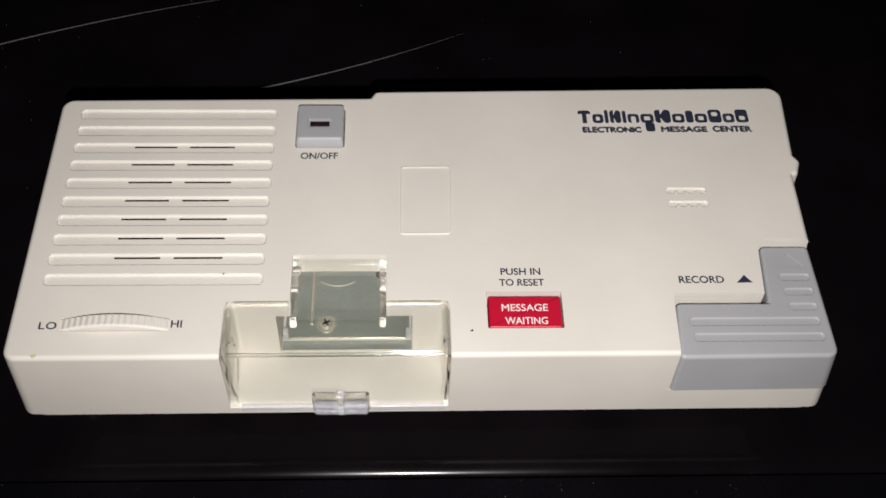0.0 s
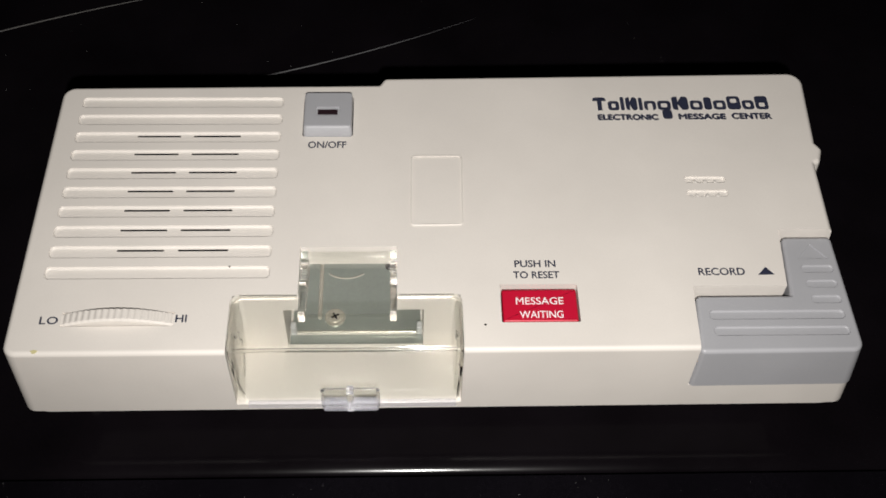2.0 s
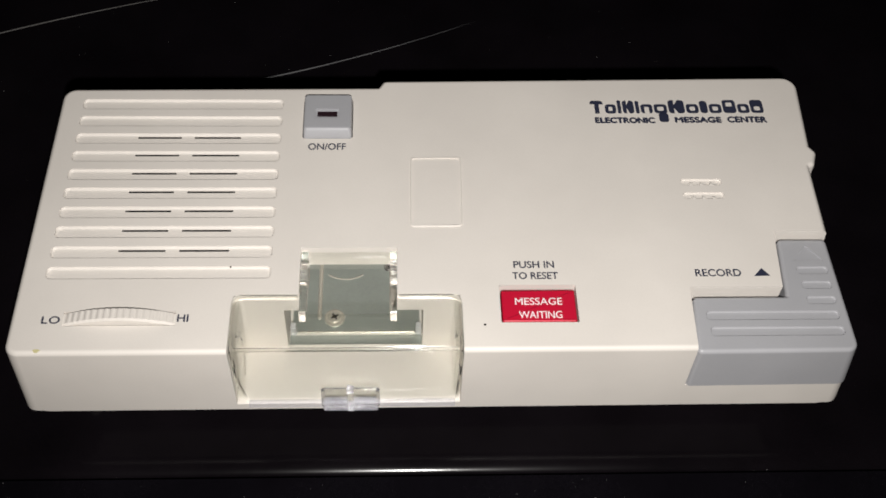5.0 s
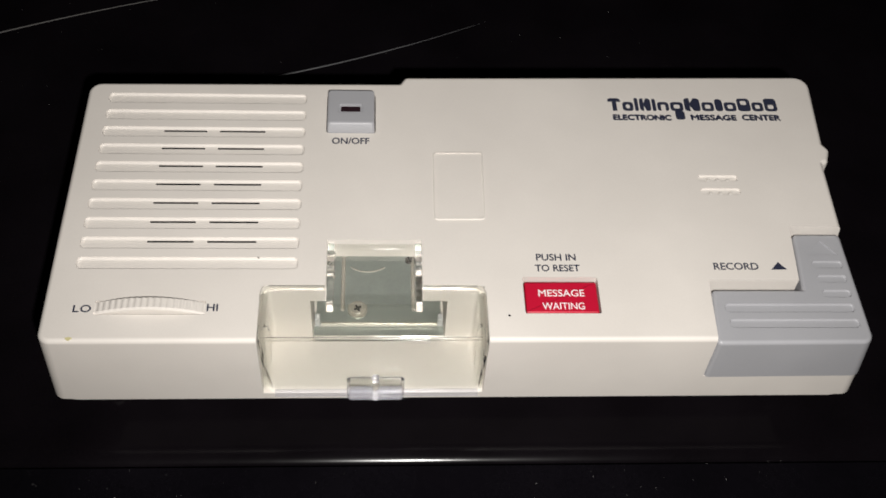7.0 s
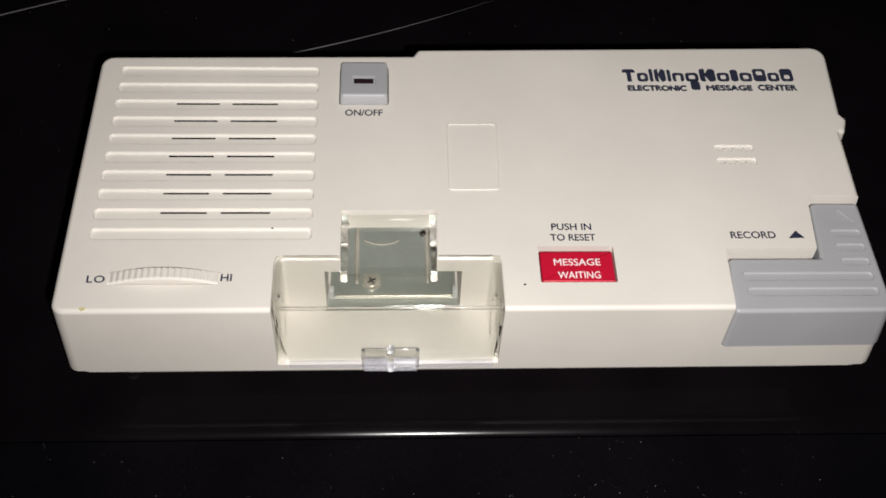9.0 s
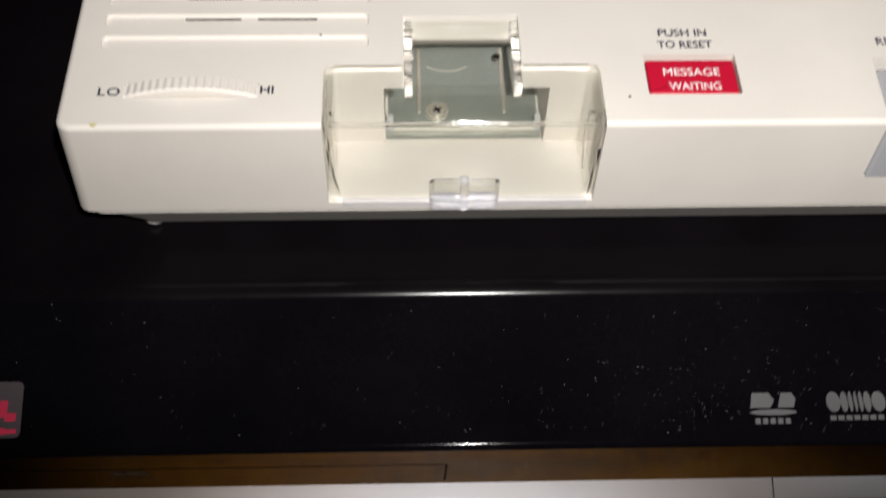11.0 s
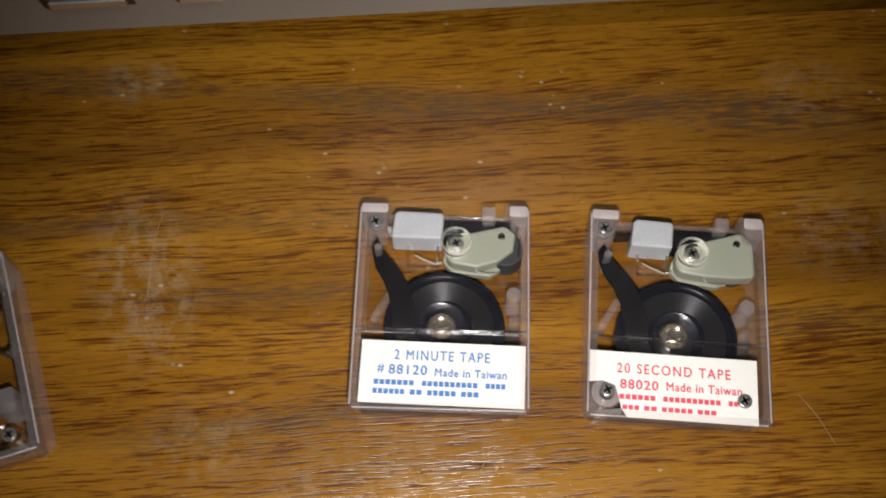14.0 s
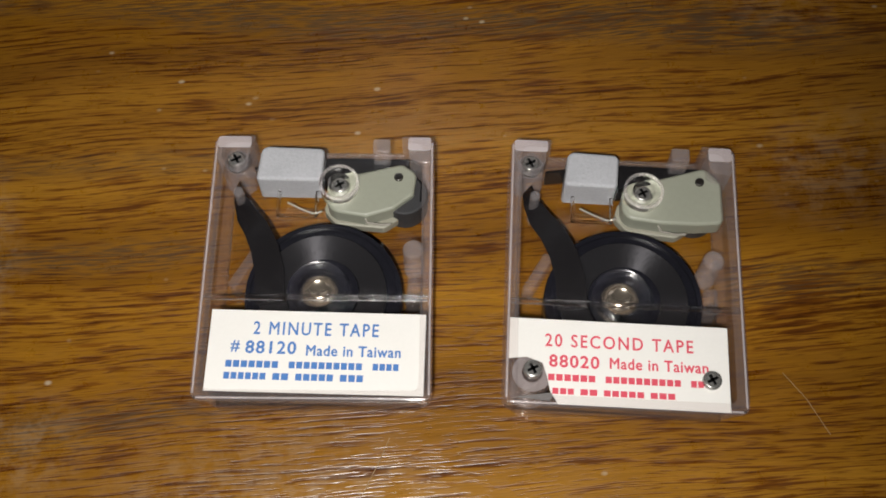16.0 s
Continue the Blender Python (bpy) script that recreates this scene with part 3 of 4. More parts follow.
    # display window with red digits, on the top of the nose
    w = part("display_window", on_nose(slab(bmesh.new(), rounded([(-112, -5.0), (-73.3, -4.6), (-73.9, 7.2), (-112, 7.6)], 1.2), -0.3, 0.1)), WINDOW, d, "smoked window of the clock", off)
    segs = []
    for x in (-80.2, -86.0, -94.0, -99.8):
        segs += [(x - 3.6, x + 3.6, -0.4, 0.9), (x - 3.6, x + 3.6, -4.0, -2.6), (x + 2.0, x + 3.6, -0.4, 3.2)]
    segs += [(-77.0, -74.6, -1.2, 0.6), (-76.6, -74.2, -3.8, -2.9)]
    bm = bmesh.new()
    for r in segs:
        block(*r, 0.12, 0.14, bm=bm)
    part("digit", on_nose(bm), DIGIT, w, "dim red lit segments", off)
    # printed marks
    bm = bmesh.new()
    for pts in (((78.7, -0.6), (83.0, -0.6), (84.0, 1.0), (83.0, 2.6), (79.4, 2.6)), ((84.6, -0.6), (88.0, -0.6), (88.6, 1.2), (87.9, 2.6), (85.6, 2.6))):
        slab(bm, pts, 0.02, 0.05)
    slab(bm, [(83.5 + 5.0 * math.cos(a), -1.6 + 0.62 * math.sin(a)) for a in (2 * math.pi * k / 24 for k in range(24))], 0.02, 0.05)
    for k in range(5):
        block(79.4 + 1.6 * k, 80.5 + 1.6 * k, -4.1, -2.9, 0.02, 0.05, bm=bm)
    part("printed_mark", on_nose(bm), LOGO_GREY, d, "pale grey printed mark", off)
    bm = bmesh.new()
    for cx, w_, in ((96.6, 1.5), (98.9, 0.8), (100.3, 0.45), (101.4, 0.35), (102.5, 0.45), (103.9, 0.8), (106.3, 1.5)):
        slab(bm, [(cx + w_ * math.cos(a), 0.45 + 2.2 * math.sin(a)) for a in (2 * math.pi * k / 24 for k in range(24))], 0.02, 0.05)
    for k in range(7):
        block(95.4 + 1.7 * k, 96.7 + 1.7 * k, -3.5, -2.5, 0.02, 0.05, bm=bm)
    part("printed_mark", on_nose(bm), LOGO_GREY, d, "pale grey printed mark", off)
    bm = bmesh.new()
    for r in ((113.2, 115.9, -1.2, 0.2), (113.9, 115.2, -2.2, 1.2), (116.4, 119.6, -2.2, 1.4), (120.4, 123.4, -2.2, 1.4)):
        block(*r, 0.02, 0.05, bm=bm)
    part("printed_mark", on_nose(bm), DIM_GREY, d, "dull grey printed mark", off)
    # two curved reflections in the lid, painted as grey wires that taper off
    for (x0, y0), (x1, y1), sag, mat in (((-19, 168.6), (68, 204), -2.6, LOGO_GREY), ((-125, 183), (0, 222), 4.0, DIM_GREY)):
        path = []
        for k in range(25):
            s = k / 24
            path.append((x0 + (x1 - x0) * s, y0 + (y1 - y0) * s + sag * 4 * s * (1 - s), 89.93))
        part("glint_line", wire(path, 0.34, 8, 0.9), mat, d, "thin grey curve painted for a reflection in the lid", off)


def dust():
    """Loose lint and dust on the black panel."""
    rng = random.Random(4)
    bm = bmesh.new()
    for k in range(620):
        x, y = rng.uniform(-110, 130), rng.uniform(-6, 25.5)
        if k < 340:
            x, y = rng.gauss(70, 22), rng.gauss(0, 7)
            if not -6 < y < 25:
                continue
        s = rng.uniform(0.02, 0.06)
        l = s * rng.choice((1, 1, 1.6, 3.5))
        a = rng.uniform(0, math.pi)
        u, w = Vector((math.cos(a), math.sin(a), 0)), Vector((-math.sin(a), math.cos(a), 0))
        c = Vector((x, y, nose_z(y)))
        lo = [bm.verts.new(c + u * l * i + w * s * j) for i, j in ((-1, -1), (1, -1), (1, 1), (-1, 1))]
        tip = bm.verts.new(c + Vector((0, 0, 0.05)))
        bm.faces.new(lo[::-1])
        for i in range(4):
            bm.faces.new((lo[i], lo[(i + 1) % 4], tip))
    for k in range(160):
        x, y = rng.uniform(-120, 140), rng.uniform(125, 240)
        s = rng.uniform(0.03, 0.09)
        c = Vector((x, y, 90.0))
        lo = [bm.verts.new(c + Vector((s * i, s * j, 0))) for i, j in ((-1, -1), (1, -1), (1, 1), (-1, 1))]
        tip = bm.verts.new(c + Vector((0, 0, 0.12)))
        bm.faces.new(lo[::-1])
        for i in range(4):
            bm.faces.new((lo[i], lo[(i + 1) % 4], tip))
    solid("dust", bm, DUST, "pale specks of dust on the black recorder", "dust", "stuff")


disc_recorder()
dust()


# ---- the message recorder standing on the disc recorder ----
TOP = 138.2
GRILLE = [112.0 - 55.5 * k / 9 for k in range(10)]


def screw_head(parent, x, y, z, r, off=(0, 0, 0), material=None):
    sc = part("screw", disc(x, y, r, z, z + 0.8, 0.3, 20), material or STEEL, parent, "cross-head screw", off)
    # the shaded cross slot is painted as black bars on the head
    bm = block(x - r * 0.6, x + r * 0.6, y - r * 0.15, y + r * 0.15, z + 0.5, z + 0.83)
    block(x - r * 0.15, x + r * 0.15, y - r * 0.6, y + r * 0.6, z + 0.5, z + 0.83, bm=bm)
    bm.transform(Matrix.Translation((x, y, 0)) @ Matrix.Rotation(0.5, 4, "Z") @ Matrix.Translation((-x, -y, 0)))
    part("recess_shade", bm, SLIT, sc, "", off)
    return sc


def message_recorder():
    off = (40, 78, 90)
    m = thing("message_recorder", *off, label="cream plastic electronic message recorder with grey and red keys", category="message recorder")
    # upper shell: outline at the top and, a little wider, at the bottom
    top = [(-59.6, 33.5), (138.0, 33.9), (137.6, 68.2), (138.0, 89.8), (139.6, 90.4), (141.0, 94.8), (139.6, 97.0), (141.2, 122.8), (26.2, 120.8), (24.8, 118.3), (-59.6, 117.4)]
    rad = [3.0, 3.0, 0, 0.3, 1.5, 1.5, 0.3, 4.0, 1.5, 0.3, 3.4]
    low = [(x + (-1.4 if x < -50 else 2.4 if x > 130 and y < 80 else 1.2 if x > 130 else 0), y + (0.6 if y > 110 else -0.2 if y < 40 else 0)) for x, y in top]
    t, b = rounded(top, rad, 6), rounded(low, rad, 6)
    rings = [[(x, y, 112.0) for x, y in inset(b, 0.5)], [(x, y, 112.5) for x, y in b]]
    mixed = lambda s: [((1 - s) * p[0] + s * q[0], (1 - s) * p[1] + s * q[1]) for p, q in zip(b, t)]
    for k in range(5):
        a = math.pi / 2 * k / 4
        z = TOP - 1.2 * (1 - math.sin(a))
        rings.append([(x, y, z) for x, y in inset(mixed((z - 112) / (TOP - 112)), 1.2 * (1 - math.cos(a)))])
    shell = bmesh.new()
    loft(shell, rings)
    bay = rounded([(-9.4, 20), (45.0, 20), (45.0, 49.7), (-9.4, 49.7)], [0, 0, 2.6, 2.6])
    cuts = [
        slab(bmesh.new(), bay, 114.6, 150),
        block(6.3, 29.6, 49.6, 63.4, 113.4, 150),
        block(2.2, 36.0, 48.5, 80, 113.0, 131.2),
        slab(bmesh.new(), [(99.0, 20), (150, 20), (150, 67.9), (124.0, 68.3), (122.8, 51.2), (100.1, 51.2)], 121.7, 150),
        block(54.0, 72.4, 41.3, 52.0, 128, 150, 0.4),
        block(4.9, 18.1, 99.2, 113.6, 130, 150, 0.9),
        *[slab(bmesh.new(), rect(-53.8, -0.6, y - 2.2, y + 1.4, 1.2), TOP - 0.75, TOP + 3, 0, 4, 0.65) for y in GRILLE],
        *[slab(bmesh.new(), rect(103.0, 113.5, y - 1.1, y + 1.0, 0.8), TOP - 0.6, TOP + 3, 0, 3, 0.3) for y in (84.3, 79.8)],
        block(-47.6, -21.8, 41.0, 44.95, 130, 150, 0.3),
    ]
    shell = carve(shell, cuts)
    body = part("shell", shell, CREAM, m, "cream moulded shell", off, smooth=35)
    # lower shell, drawn in under the front edge
    foot_print = [(-61.0, 33.8), (140.4, 34.2), (141.6, 122.6), (-61.0, 118.4)]
    rings = [[(x, y, z) for x, y in rounded(inset(foot_print, i), max(1.0, 5.0 - 0.2 * i), 6)] for i, z in ((10.0, 95.4), (8.8, 96.2), (1.6, 109.6), (0.35, 110.6), (0.35, 111.9))]
    base = bmesh.new()
    loft(base, rings)
    part("lower_shell", base, CREAM, m, "", off)
    for x, y in ((-50.8, 48.2), (129, 49), (-50.8, 108), (129, 110)):
        bm = bmesh.new()
        rings = []
        for k in range(6):
            a = math.pi / 2 * k / 5
            rings.append([(x + (1.3 + 1.4 * math.sin(a)) * math.cos(q), y + (1.3 + 1.4 * math.sin(a)) * math.sin(q), 92.0 - 2.0 * math.cos(a)) for q in (2 * math.pi * j / 20 for j in range(20))])
        rings.append([(px, py, 96.5) for px, py, _ in rings[-1]])
        loft(bm, rings)
        part("foot", bm, RUBBER, m, "white rubber foot", off)
    # speaker grille: ten sunk channels, seven of them slit
    for k, y in enumerate(GRILLE):
        if 2 <= k <= 8:
            for a, c in ((-37.9, -26.6), (-23.3, -11.2)):
                part("slit", slab(bmesh.new(), rect(a, c, y + 0.15, y + 0.65, 0.2), TOP - 0.78, TOP - 0.70), SLIT, body, "black sound slit", off)
    # thumb wheel with knurled rim, turning about an axis from front to back
    bm = bmesh.new()
    R, cz, n = 36.0, TOP + 2.3 - 36.0, 600
    rows = []
    for y, dr in ((41.3, 0.6), (41.7, 0.0), (44.4, 0.0), (44.8, 0.6)):
        ring = []
        for k in range(n):
            a = 2 * math.pi * k / n
            r = R - dr - (0.18 if k % 4 > 1 and dr == 0 else 0.0)
            ring.append((-34.7 + r * math.sin(a), y, cz + r * math.cos(a)))
        rows.append(ring)
    loft(bm, rows)
    wheel = carve(bm, [block(-90, 30, 30, 60, 50, 131)])
    part("volume_wheel", wheel, CREAM, m, "knurled cream thumb wheel", off, smooth=20)
    # on and off key with a dark lens
    bm = bmesh.new()
    lo_, hi_ = rect(5.1, 17.9, 99.4, 113.4, 0.8), rect(5.4, 17.6, 100.5, 112.9, 0.8)
    loft(bm, [[(x, y, 130.2) for x, y in lo_], [(x, y, TOP + 0.2) for x, y in lo_], [(x, y, TOP + 2.2) for x, y in inset(hi_, -0.1)], [(x, y, TOP + 2.6) for x, y in inset(hi_, 0.5)]])
    key = part("power_key", carve(bm, [slab(bmesh.new(), rect(8.3, 14.6, 104.4, 107.6, 0.3), TOP + 2.0, TOP + 5)]), GREY, m, "grey push key", off)
    part("lens", block(8.8, 14.0, 105.2, 106.8, TOP + 1.8, TOP + 2.25), LED, key, "dark lens", off)
    # red reset key with white words
    key = part("reset_key", slab(bmesh.new(), rect(54.35, 72.1, 41.7, 50.9, 0.5), 128.2, TOP - 0.3, 0.6), RED, m, "red push key", off)
    lettering("MESSAGE", 57.6, 68.8, 46.4, 48.4, TOP - 0.26, WHITE_INK, key, off, heavy=0.025)
    lettering("WAITING", 58.3, 68.5, 42.6, 44.6, TOP - 0.26, WHITE_INK, key, off, heavy=0.025)
    # grey record slider, an L with ribs
    out = [(99.6, 33.7), (138.2, 34.0), (137.4, 67.0), (125.0, 67.0), (123.8, 49.6), (100.9, 49.6)]
    lowo = [(99.4, 33.2), (139.6, 33.5), (138.6, 67.0), (125.0, 67.0), (123.8, 49.6), (100.9, 49.6)]
    rd = [1.2, 2.6, 1.3, 1.2, 0.2, 1.2]
    bm = bmesh.new()
    to, lo2 = rounded(out, rd, 5), rounded(lowo, rd, 5)
    rings = [[(x, y, 122.0) for x, y in lo2]]
    for k in range(5):
        a = math.pi / 2 * k / 4
        rings.append([(x, y, TOP - 1.6 - 1.0 * (1 - math.sin(a))) for x, y in inset(to, 1.0 * (1 - math.cos(a)))])
    loft(bm, rings)
    zt = TOP - 1.6
    grips = [slab(bmesh.new(), rect(x0, x1, y - 1.3, y + 1.3, 1.1), zt - 0.55, zt + 2, 0, 3, 0.45) for x0, x1, y in ((103.2, 135.6, 44.0), (103.6, 135.8, 39.5))]
    grips += [slab(bmesh.new(), rect(127.9 + 0.3 * k, 135.8, y - 1.15, y + 1.15, 0.95), zt - 0.5, zt + 2, 0, 3, 0.4) for k, y in enumerate((57.2, 52.8, 48.3))]
    grips += [slab(bmesh.new(), [(127.8, 60.2), (135.4, 60.2), (131.6, 64.8)], zt - 0.3, zt + 2)]
    part("record_slider", carve(bm, grips), GREY, m, "grey L-shaped slider", off, smooth=35)
    # thin moulded frame and two raised marks
    fr = bmesh.new()
    a, b = rounded([(33.0, 69.7), (45.9, 69.8), (46.4, 92.7), (33.2, 92.6)], 1.0), None
    slab(fr, a, TOP - 0.2, TOP + 0.3, 0.2)
    frame_cut = slab(bmesh.new(), inset(a, 0.42), TOP - 1, TOP + 1)
    part("moulded_frame", carve(fr, [frame_cut]), CREAM, m, "", off)
    for y in (84.3, 79.8):
        for k in range(3):
            part("nib", disc(103.0 + 10.5 * (k + 1) / 4, y - 0.75, 0.5, TOP - 0.65, TOP + 0.02, 0.1, 14), CREAM, m, "", off)
    # print
    zp = TOP + 0.03
    lettering("ON/OFF", 6.6, 16.4, 95.3, 97.5, zp, INK, m, off, heavy=0.06)
    lettering("LO", -52.4, -48.3, 41.7, 43.7, zp, INK, m, off, heavy=0.06, spacing=1.1)
    lettering("HI", -21.4, -18.9, 42.0, 44.0, zp, INK, m, off, heavy=0.06)
    lettering("PUSH IN", 57.9, 67.7, 57.0, 59.0, zp, INK, m, off, heavy=0.06)
    lettering("TO RESET", 57.4, 68.4, 53.7, 55.7, zp, INK, m, off, heavy=0.06)
    lettering("RECORD", 102.1, 113.3, 54.3, 56.4, zp, INK, m, off, heavy=0.06)
    part("printed_arrow", slab(bmesh.new(), [(116.4, 54.3), (120.4, 54.4), (118.6, 56.7)], zp, zp + 0.02), INK, m, "", off)
    lettering("ELECTRONIC", 83.2, 99.2, 105.0, 106.9, zp, INK, m, off, heavy=0.19)
    lettering("MESSAGE", 104.9, 117.4, 105.2, 107.1, zp, INK, m, off, heavy=0.19)
    lettering("CENTER", 119.2, 129.8, 105.3, 107.3, zp, INK, m, off, heavy=0.19)
    # the wordmark above, as plain bold shapes: heights and widths of its letters
    x, y0 = 82.2, 108.4
    for w, h, hole in ((3.6, 4.8, 4), (3.0, 3.4, 1), (1.0, 4.9, 0), (3.1, 4.8, 3), (1.0, 4.6, 0), (3.2, 3.4, 2), (3.6, 3.4, 1), (4.4, 4.9, 3), (3.4, 3.4, 1), (2.1, 4.6, 0), (3.4, 3.4, 1), (3.6, 4.9, 1), (3.2, 3.4, 1), (3.5, 4.9, 1)):
        yy = y0 + (x - 82) * 0.008
        bm = slab(bmesh.new(), rect(x, x + w, yy, yy + h, min(0.9, w * 0.4)), zp, zp + 0.02)
        if hole == 4:
            bm = carve(bm, [block(x - 1, x + w * 0.33, yy - 1, yy + h * 0.72, 100, 150), block(x + w * 0.67, x + w + 1, yy - 1, yy + h * 0.72, 100, 150)])
        elif hole == 3:
            bm = carve(bm, [slab(bmesh.new(), [(x + w * 0.36, yy + h * 0.62), (x + w * 0.70, yy + h + 0.6), (x + w * 0.36, yy + h + 0.6)][::-1], 100, 150), slab(bmesh.new(), [(x + w * 0.34, yy - 0.6), (x + w * 0.66, yy - 0.6), (x + w * 0.34, yy + h * 0.42)], 100, 150)])
        elif hole:
            hy = yy + (1.7 if w != 3.6 or h < 4 else 3.2)
            bm = carve(bm, [block(x + 0.95, x + w - 0.95, hy - 0.75 if hole == 1 else yy - 1, hy + 0.75, 100, 150, 0.4)])
        part("wordmark_shape", bm, INK, m, "bold dark blue shape", off, flat=False)
        x += w + 0.42
    part("wordmark_shape", slab(bmesh.new(), rect(100.6, 103.2, 105.3, 108.7, 0.8), zp, zp + 0.02), INK, m, "", off, flat=False)
    part("stain", slab(bmesh.new(), [(-52.2 + 0.75 * math.cos(a) * (1 + 0.3 * math.sin(3 * a)), 34.3 + 0.5 * math.sin(a)) for a in (2 * math.pi * k / 14 for k in range(14))], zp, zp + 0.02), YELLOW, m, "small yellow stain", off)
    part("speck", disc(50.1, 40.7, 0.3, zp, zp + 0.02, 0, 10), SLIT, m, "", off)
    part("speck", disc(-10.2, 57.1, 0.22, TOP + 0.72, TOP + 0.78, 0, 10), SLIT, m, "", off)
    # inside the tape bay: sheet-metal plate with pressed ribs, screws and a front lip
    pl = slab(bmesh.new(), [(2.8, 54.6), (35.4, 54.6), (35.4, 79.5), (2.8, 79.5)], 113.1, 113.7, 0.1)
    plate = part("bay_plate", pl, PLATE, m, "grey zinc-plated steel plate", off)
    # ribs take a brighter steel than their plate to imitate highlights
    for x in (9.6, 28.2):
        part("pressed_rib", slab(bmesh.new(), rect(x - 0.55, x + 0.55, 58.5, 78, 0.5), 113.5, 114.4, 0.45), STEEL, plate, "", off)
    part("front_lip", block(4.2, 34.2, 54.1, 54.8, 113.75, 114.3, 0, 0.2), STEEL, plate, "bright folded lip", off)
    for x in (2.5, 34.4):
        part("clip", block(x, x + 1.4, 54.0, 56.0, 113.2, 116.4, 0.2, 0.2), HUB_WHITE, plate, "", off)
    part("boss", tube(13.5, 58.8, 1.5, 2.6, 113.6, 114.2), STEEL, plate, "", off)
    # curved lamp reflection on the plate, drawn as a bright wire
    arc = [(11.6 + 9.0 * k / 12, 71.2 + 1.5 * (k / 6 - 1) ** 2, 113.72) for k in range(13)]
    part("glint_arc", wire(arc, 0.22, 8), STEEL, plate, "bright curve drawn for a reflection on the plate", off)
    screw_head(m, 13.5, 58.8, 113.9, 1.8, off, STEEL)
    screw_head(m, 27.4, 75.0, 113.6, 1.2, off, DARK_STEEL)
    # grey strip stands in for the shade and reflection below the lip
    part("sunk_shade_strip", block(2.3, 35.9, 50.4, 54.1, 112.3, 113.05), PLATE, m, "sunk grey strip painted for shade and reflection before the plate", off)
    part("bay_floor_step", block(2.25, 35.95, 48.5, 50.4, 113.0, 114.596), CREAM_IN, m, "", off)
    # clear hinged door over the bay
    door = bmesh.new()
    prof = [(49.2, TOP)] + [(36.6 - 2.6 * math.sin(math.pi / 2 * k / 5), TOP - 2.6 * (1 - math.cos(math.pi / 2 * k / 5))) for k in range(6)] + [(33.8, 113.2)]
    prof += [(35.2, 113.2)] + [(36.7 - 1.3 * math.cos(math.pi / 2 * k / 4), TOP - 2.7 + 1.3 * math.sin(math.pi / 2 * k / 4)) for k in range(5)] + [(49.2, TOP - 1.4)]
    d = along_x(prof, -9.0, 44.6)
    d = carve(d, [block(6.2, 29.8, 44.0, 60, 130, 150)])
    dr = part("tape_door", d, CLEAR, m, "clear plastic door, closed", off)
    for x0, x1 in ((-8.95, -7.6), (43.2, 44.55)):
        sp = [(35.3, 114.8), (47.5, 118.0), (48.6, TOP - 1.5), (36.9, TOP - 1.5), (35.3, TOP - 3.2)]
        part("cheek", along_x(rounded(sp, [0.5, 3, 0.5, 0.5, 0.5], 4), x0, x1), CLEAR, dr, "", off)
    for x0, x1 in ((6.45, 8.0), (28.0, 29.5)):
        part("hinge_arm", along_x(rounded([(44.2, TOP - 4.0), (63.0, TOP - 9.0), (63.0, TOP - 0.6), (44.2, TOP - 0.2)], 0.8, 4), x0, x1), GLASS, dr, "", off)
        for y in (54.0, 60.0):
            part("hinge_pin", along_x([(y + 0.9 * math.cos(q), TOP - 2.0 + 0.9 * math.sin(q)) for q in (2 * math.pi * k / 14 for k in range(14))], x0 - 0.1, x1 + 0.35), GLASS, dr, "", off)
    zt = TOP - 0.7
    # clear rods added along the door's edges for their glints and dark lines
    rims = (
        [(6.0, 49.0, zt), (-6.6, 49.0, zt), (-8.2, 48.2, zt), (-8.9, 46.6, zt), (-8.9, 37.0, zt), (-8.9, 35.0, zt - 1.6), (-8.6, 34.4, 130.0), (-8.2, 34.4, 122.0), (-7.0, 34.4, 114.4)],
        [(29.9, 49.0, zt), (42.4, 49.0, zt), (43.9, 48.2, zt), (44.6, 46.6, zt), (44.6, 37.0, zt), (44.6, 35.0, zt - 1.6), (44.5, 34.4, 130.0), (44.4, 34.4, 122.0), (44.2, 34.4, 114.4)],
        [(-6.8, 34.2, 114.2), (18.0, 34.2, 114.2), (44.0, 34.2, 114.2)],
        [(-8.0, 40.0, 117.0), (-8.0, 43.5, 121.0), (-8.0, 44.5, 126.0), (-8.0, 43.5, 131.0), (-8.0, 40.5, 134.0)],
        [(43.6, 40.0, 117.0), (43.6, 43.5, 121.0), (43.6, 44.5, 126.0), (43.6, 43.5, 131.0), (43.6, 40.5, 134.0)],
    )
    for path in rims:
        part("rim", wire(path, 0.42, 10), GLASS, dr, "", off)
    # thin black wires paint the shadow line at the door's back edge
    for x0, x1 in ((-7.4, 5.9), (30.0, 43.0)):
        part("gap", wire([(x0, 49.48, TOP - 0.25), ((x0 + x1) / 2, 49.48, TOP - 0.25), (x1, 49.48, TOP - 0.25)], 0.09, 6), SLIT, dr, "black line painted for the shadow behind the door", off)
    # one more rod, added to give the front edge its highlight
    part("rim", wire([(-8.0, 34.9, TOP - 1.2), (18.0, 34.9, TOP - 1.2), (43.6, 34.9, TOP - 1.2)], 0.5, 10), GLASS, dr, "", off)
    # the highlight along the lower edge is painted by this pale strip
    part("door_lip_glint", block(-6.6, 43.8, 33.2, 34.3, 113.3, 115.2, 0, 0.3), LIP_GLINT, dr, "bluish white strip painted for the highlight on the lower edge", off)
    part("hinge_bar", block(8.05, 27.95, 61.2, 63.0, TOP - 6.0, TOP - 1.2, 0, 0.4), CLEAR, dr, "", off)
    tab = slab(bmesh.new(), rect(11.5, 25.1, 32.2, 33.75, 0.6), 115.0, 122.4, 0.6)
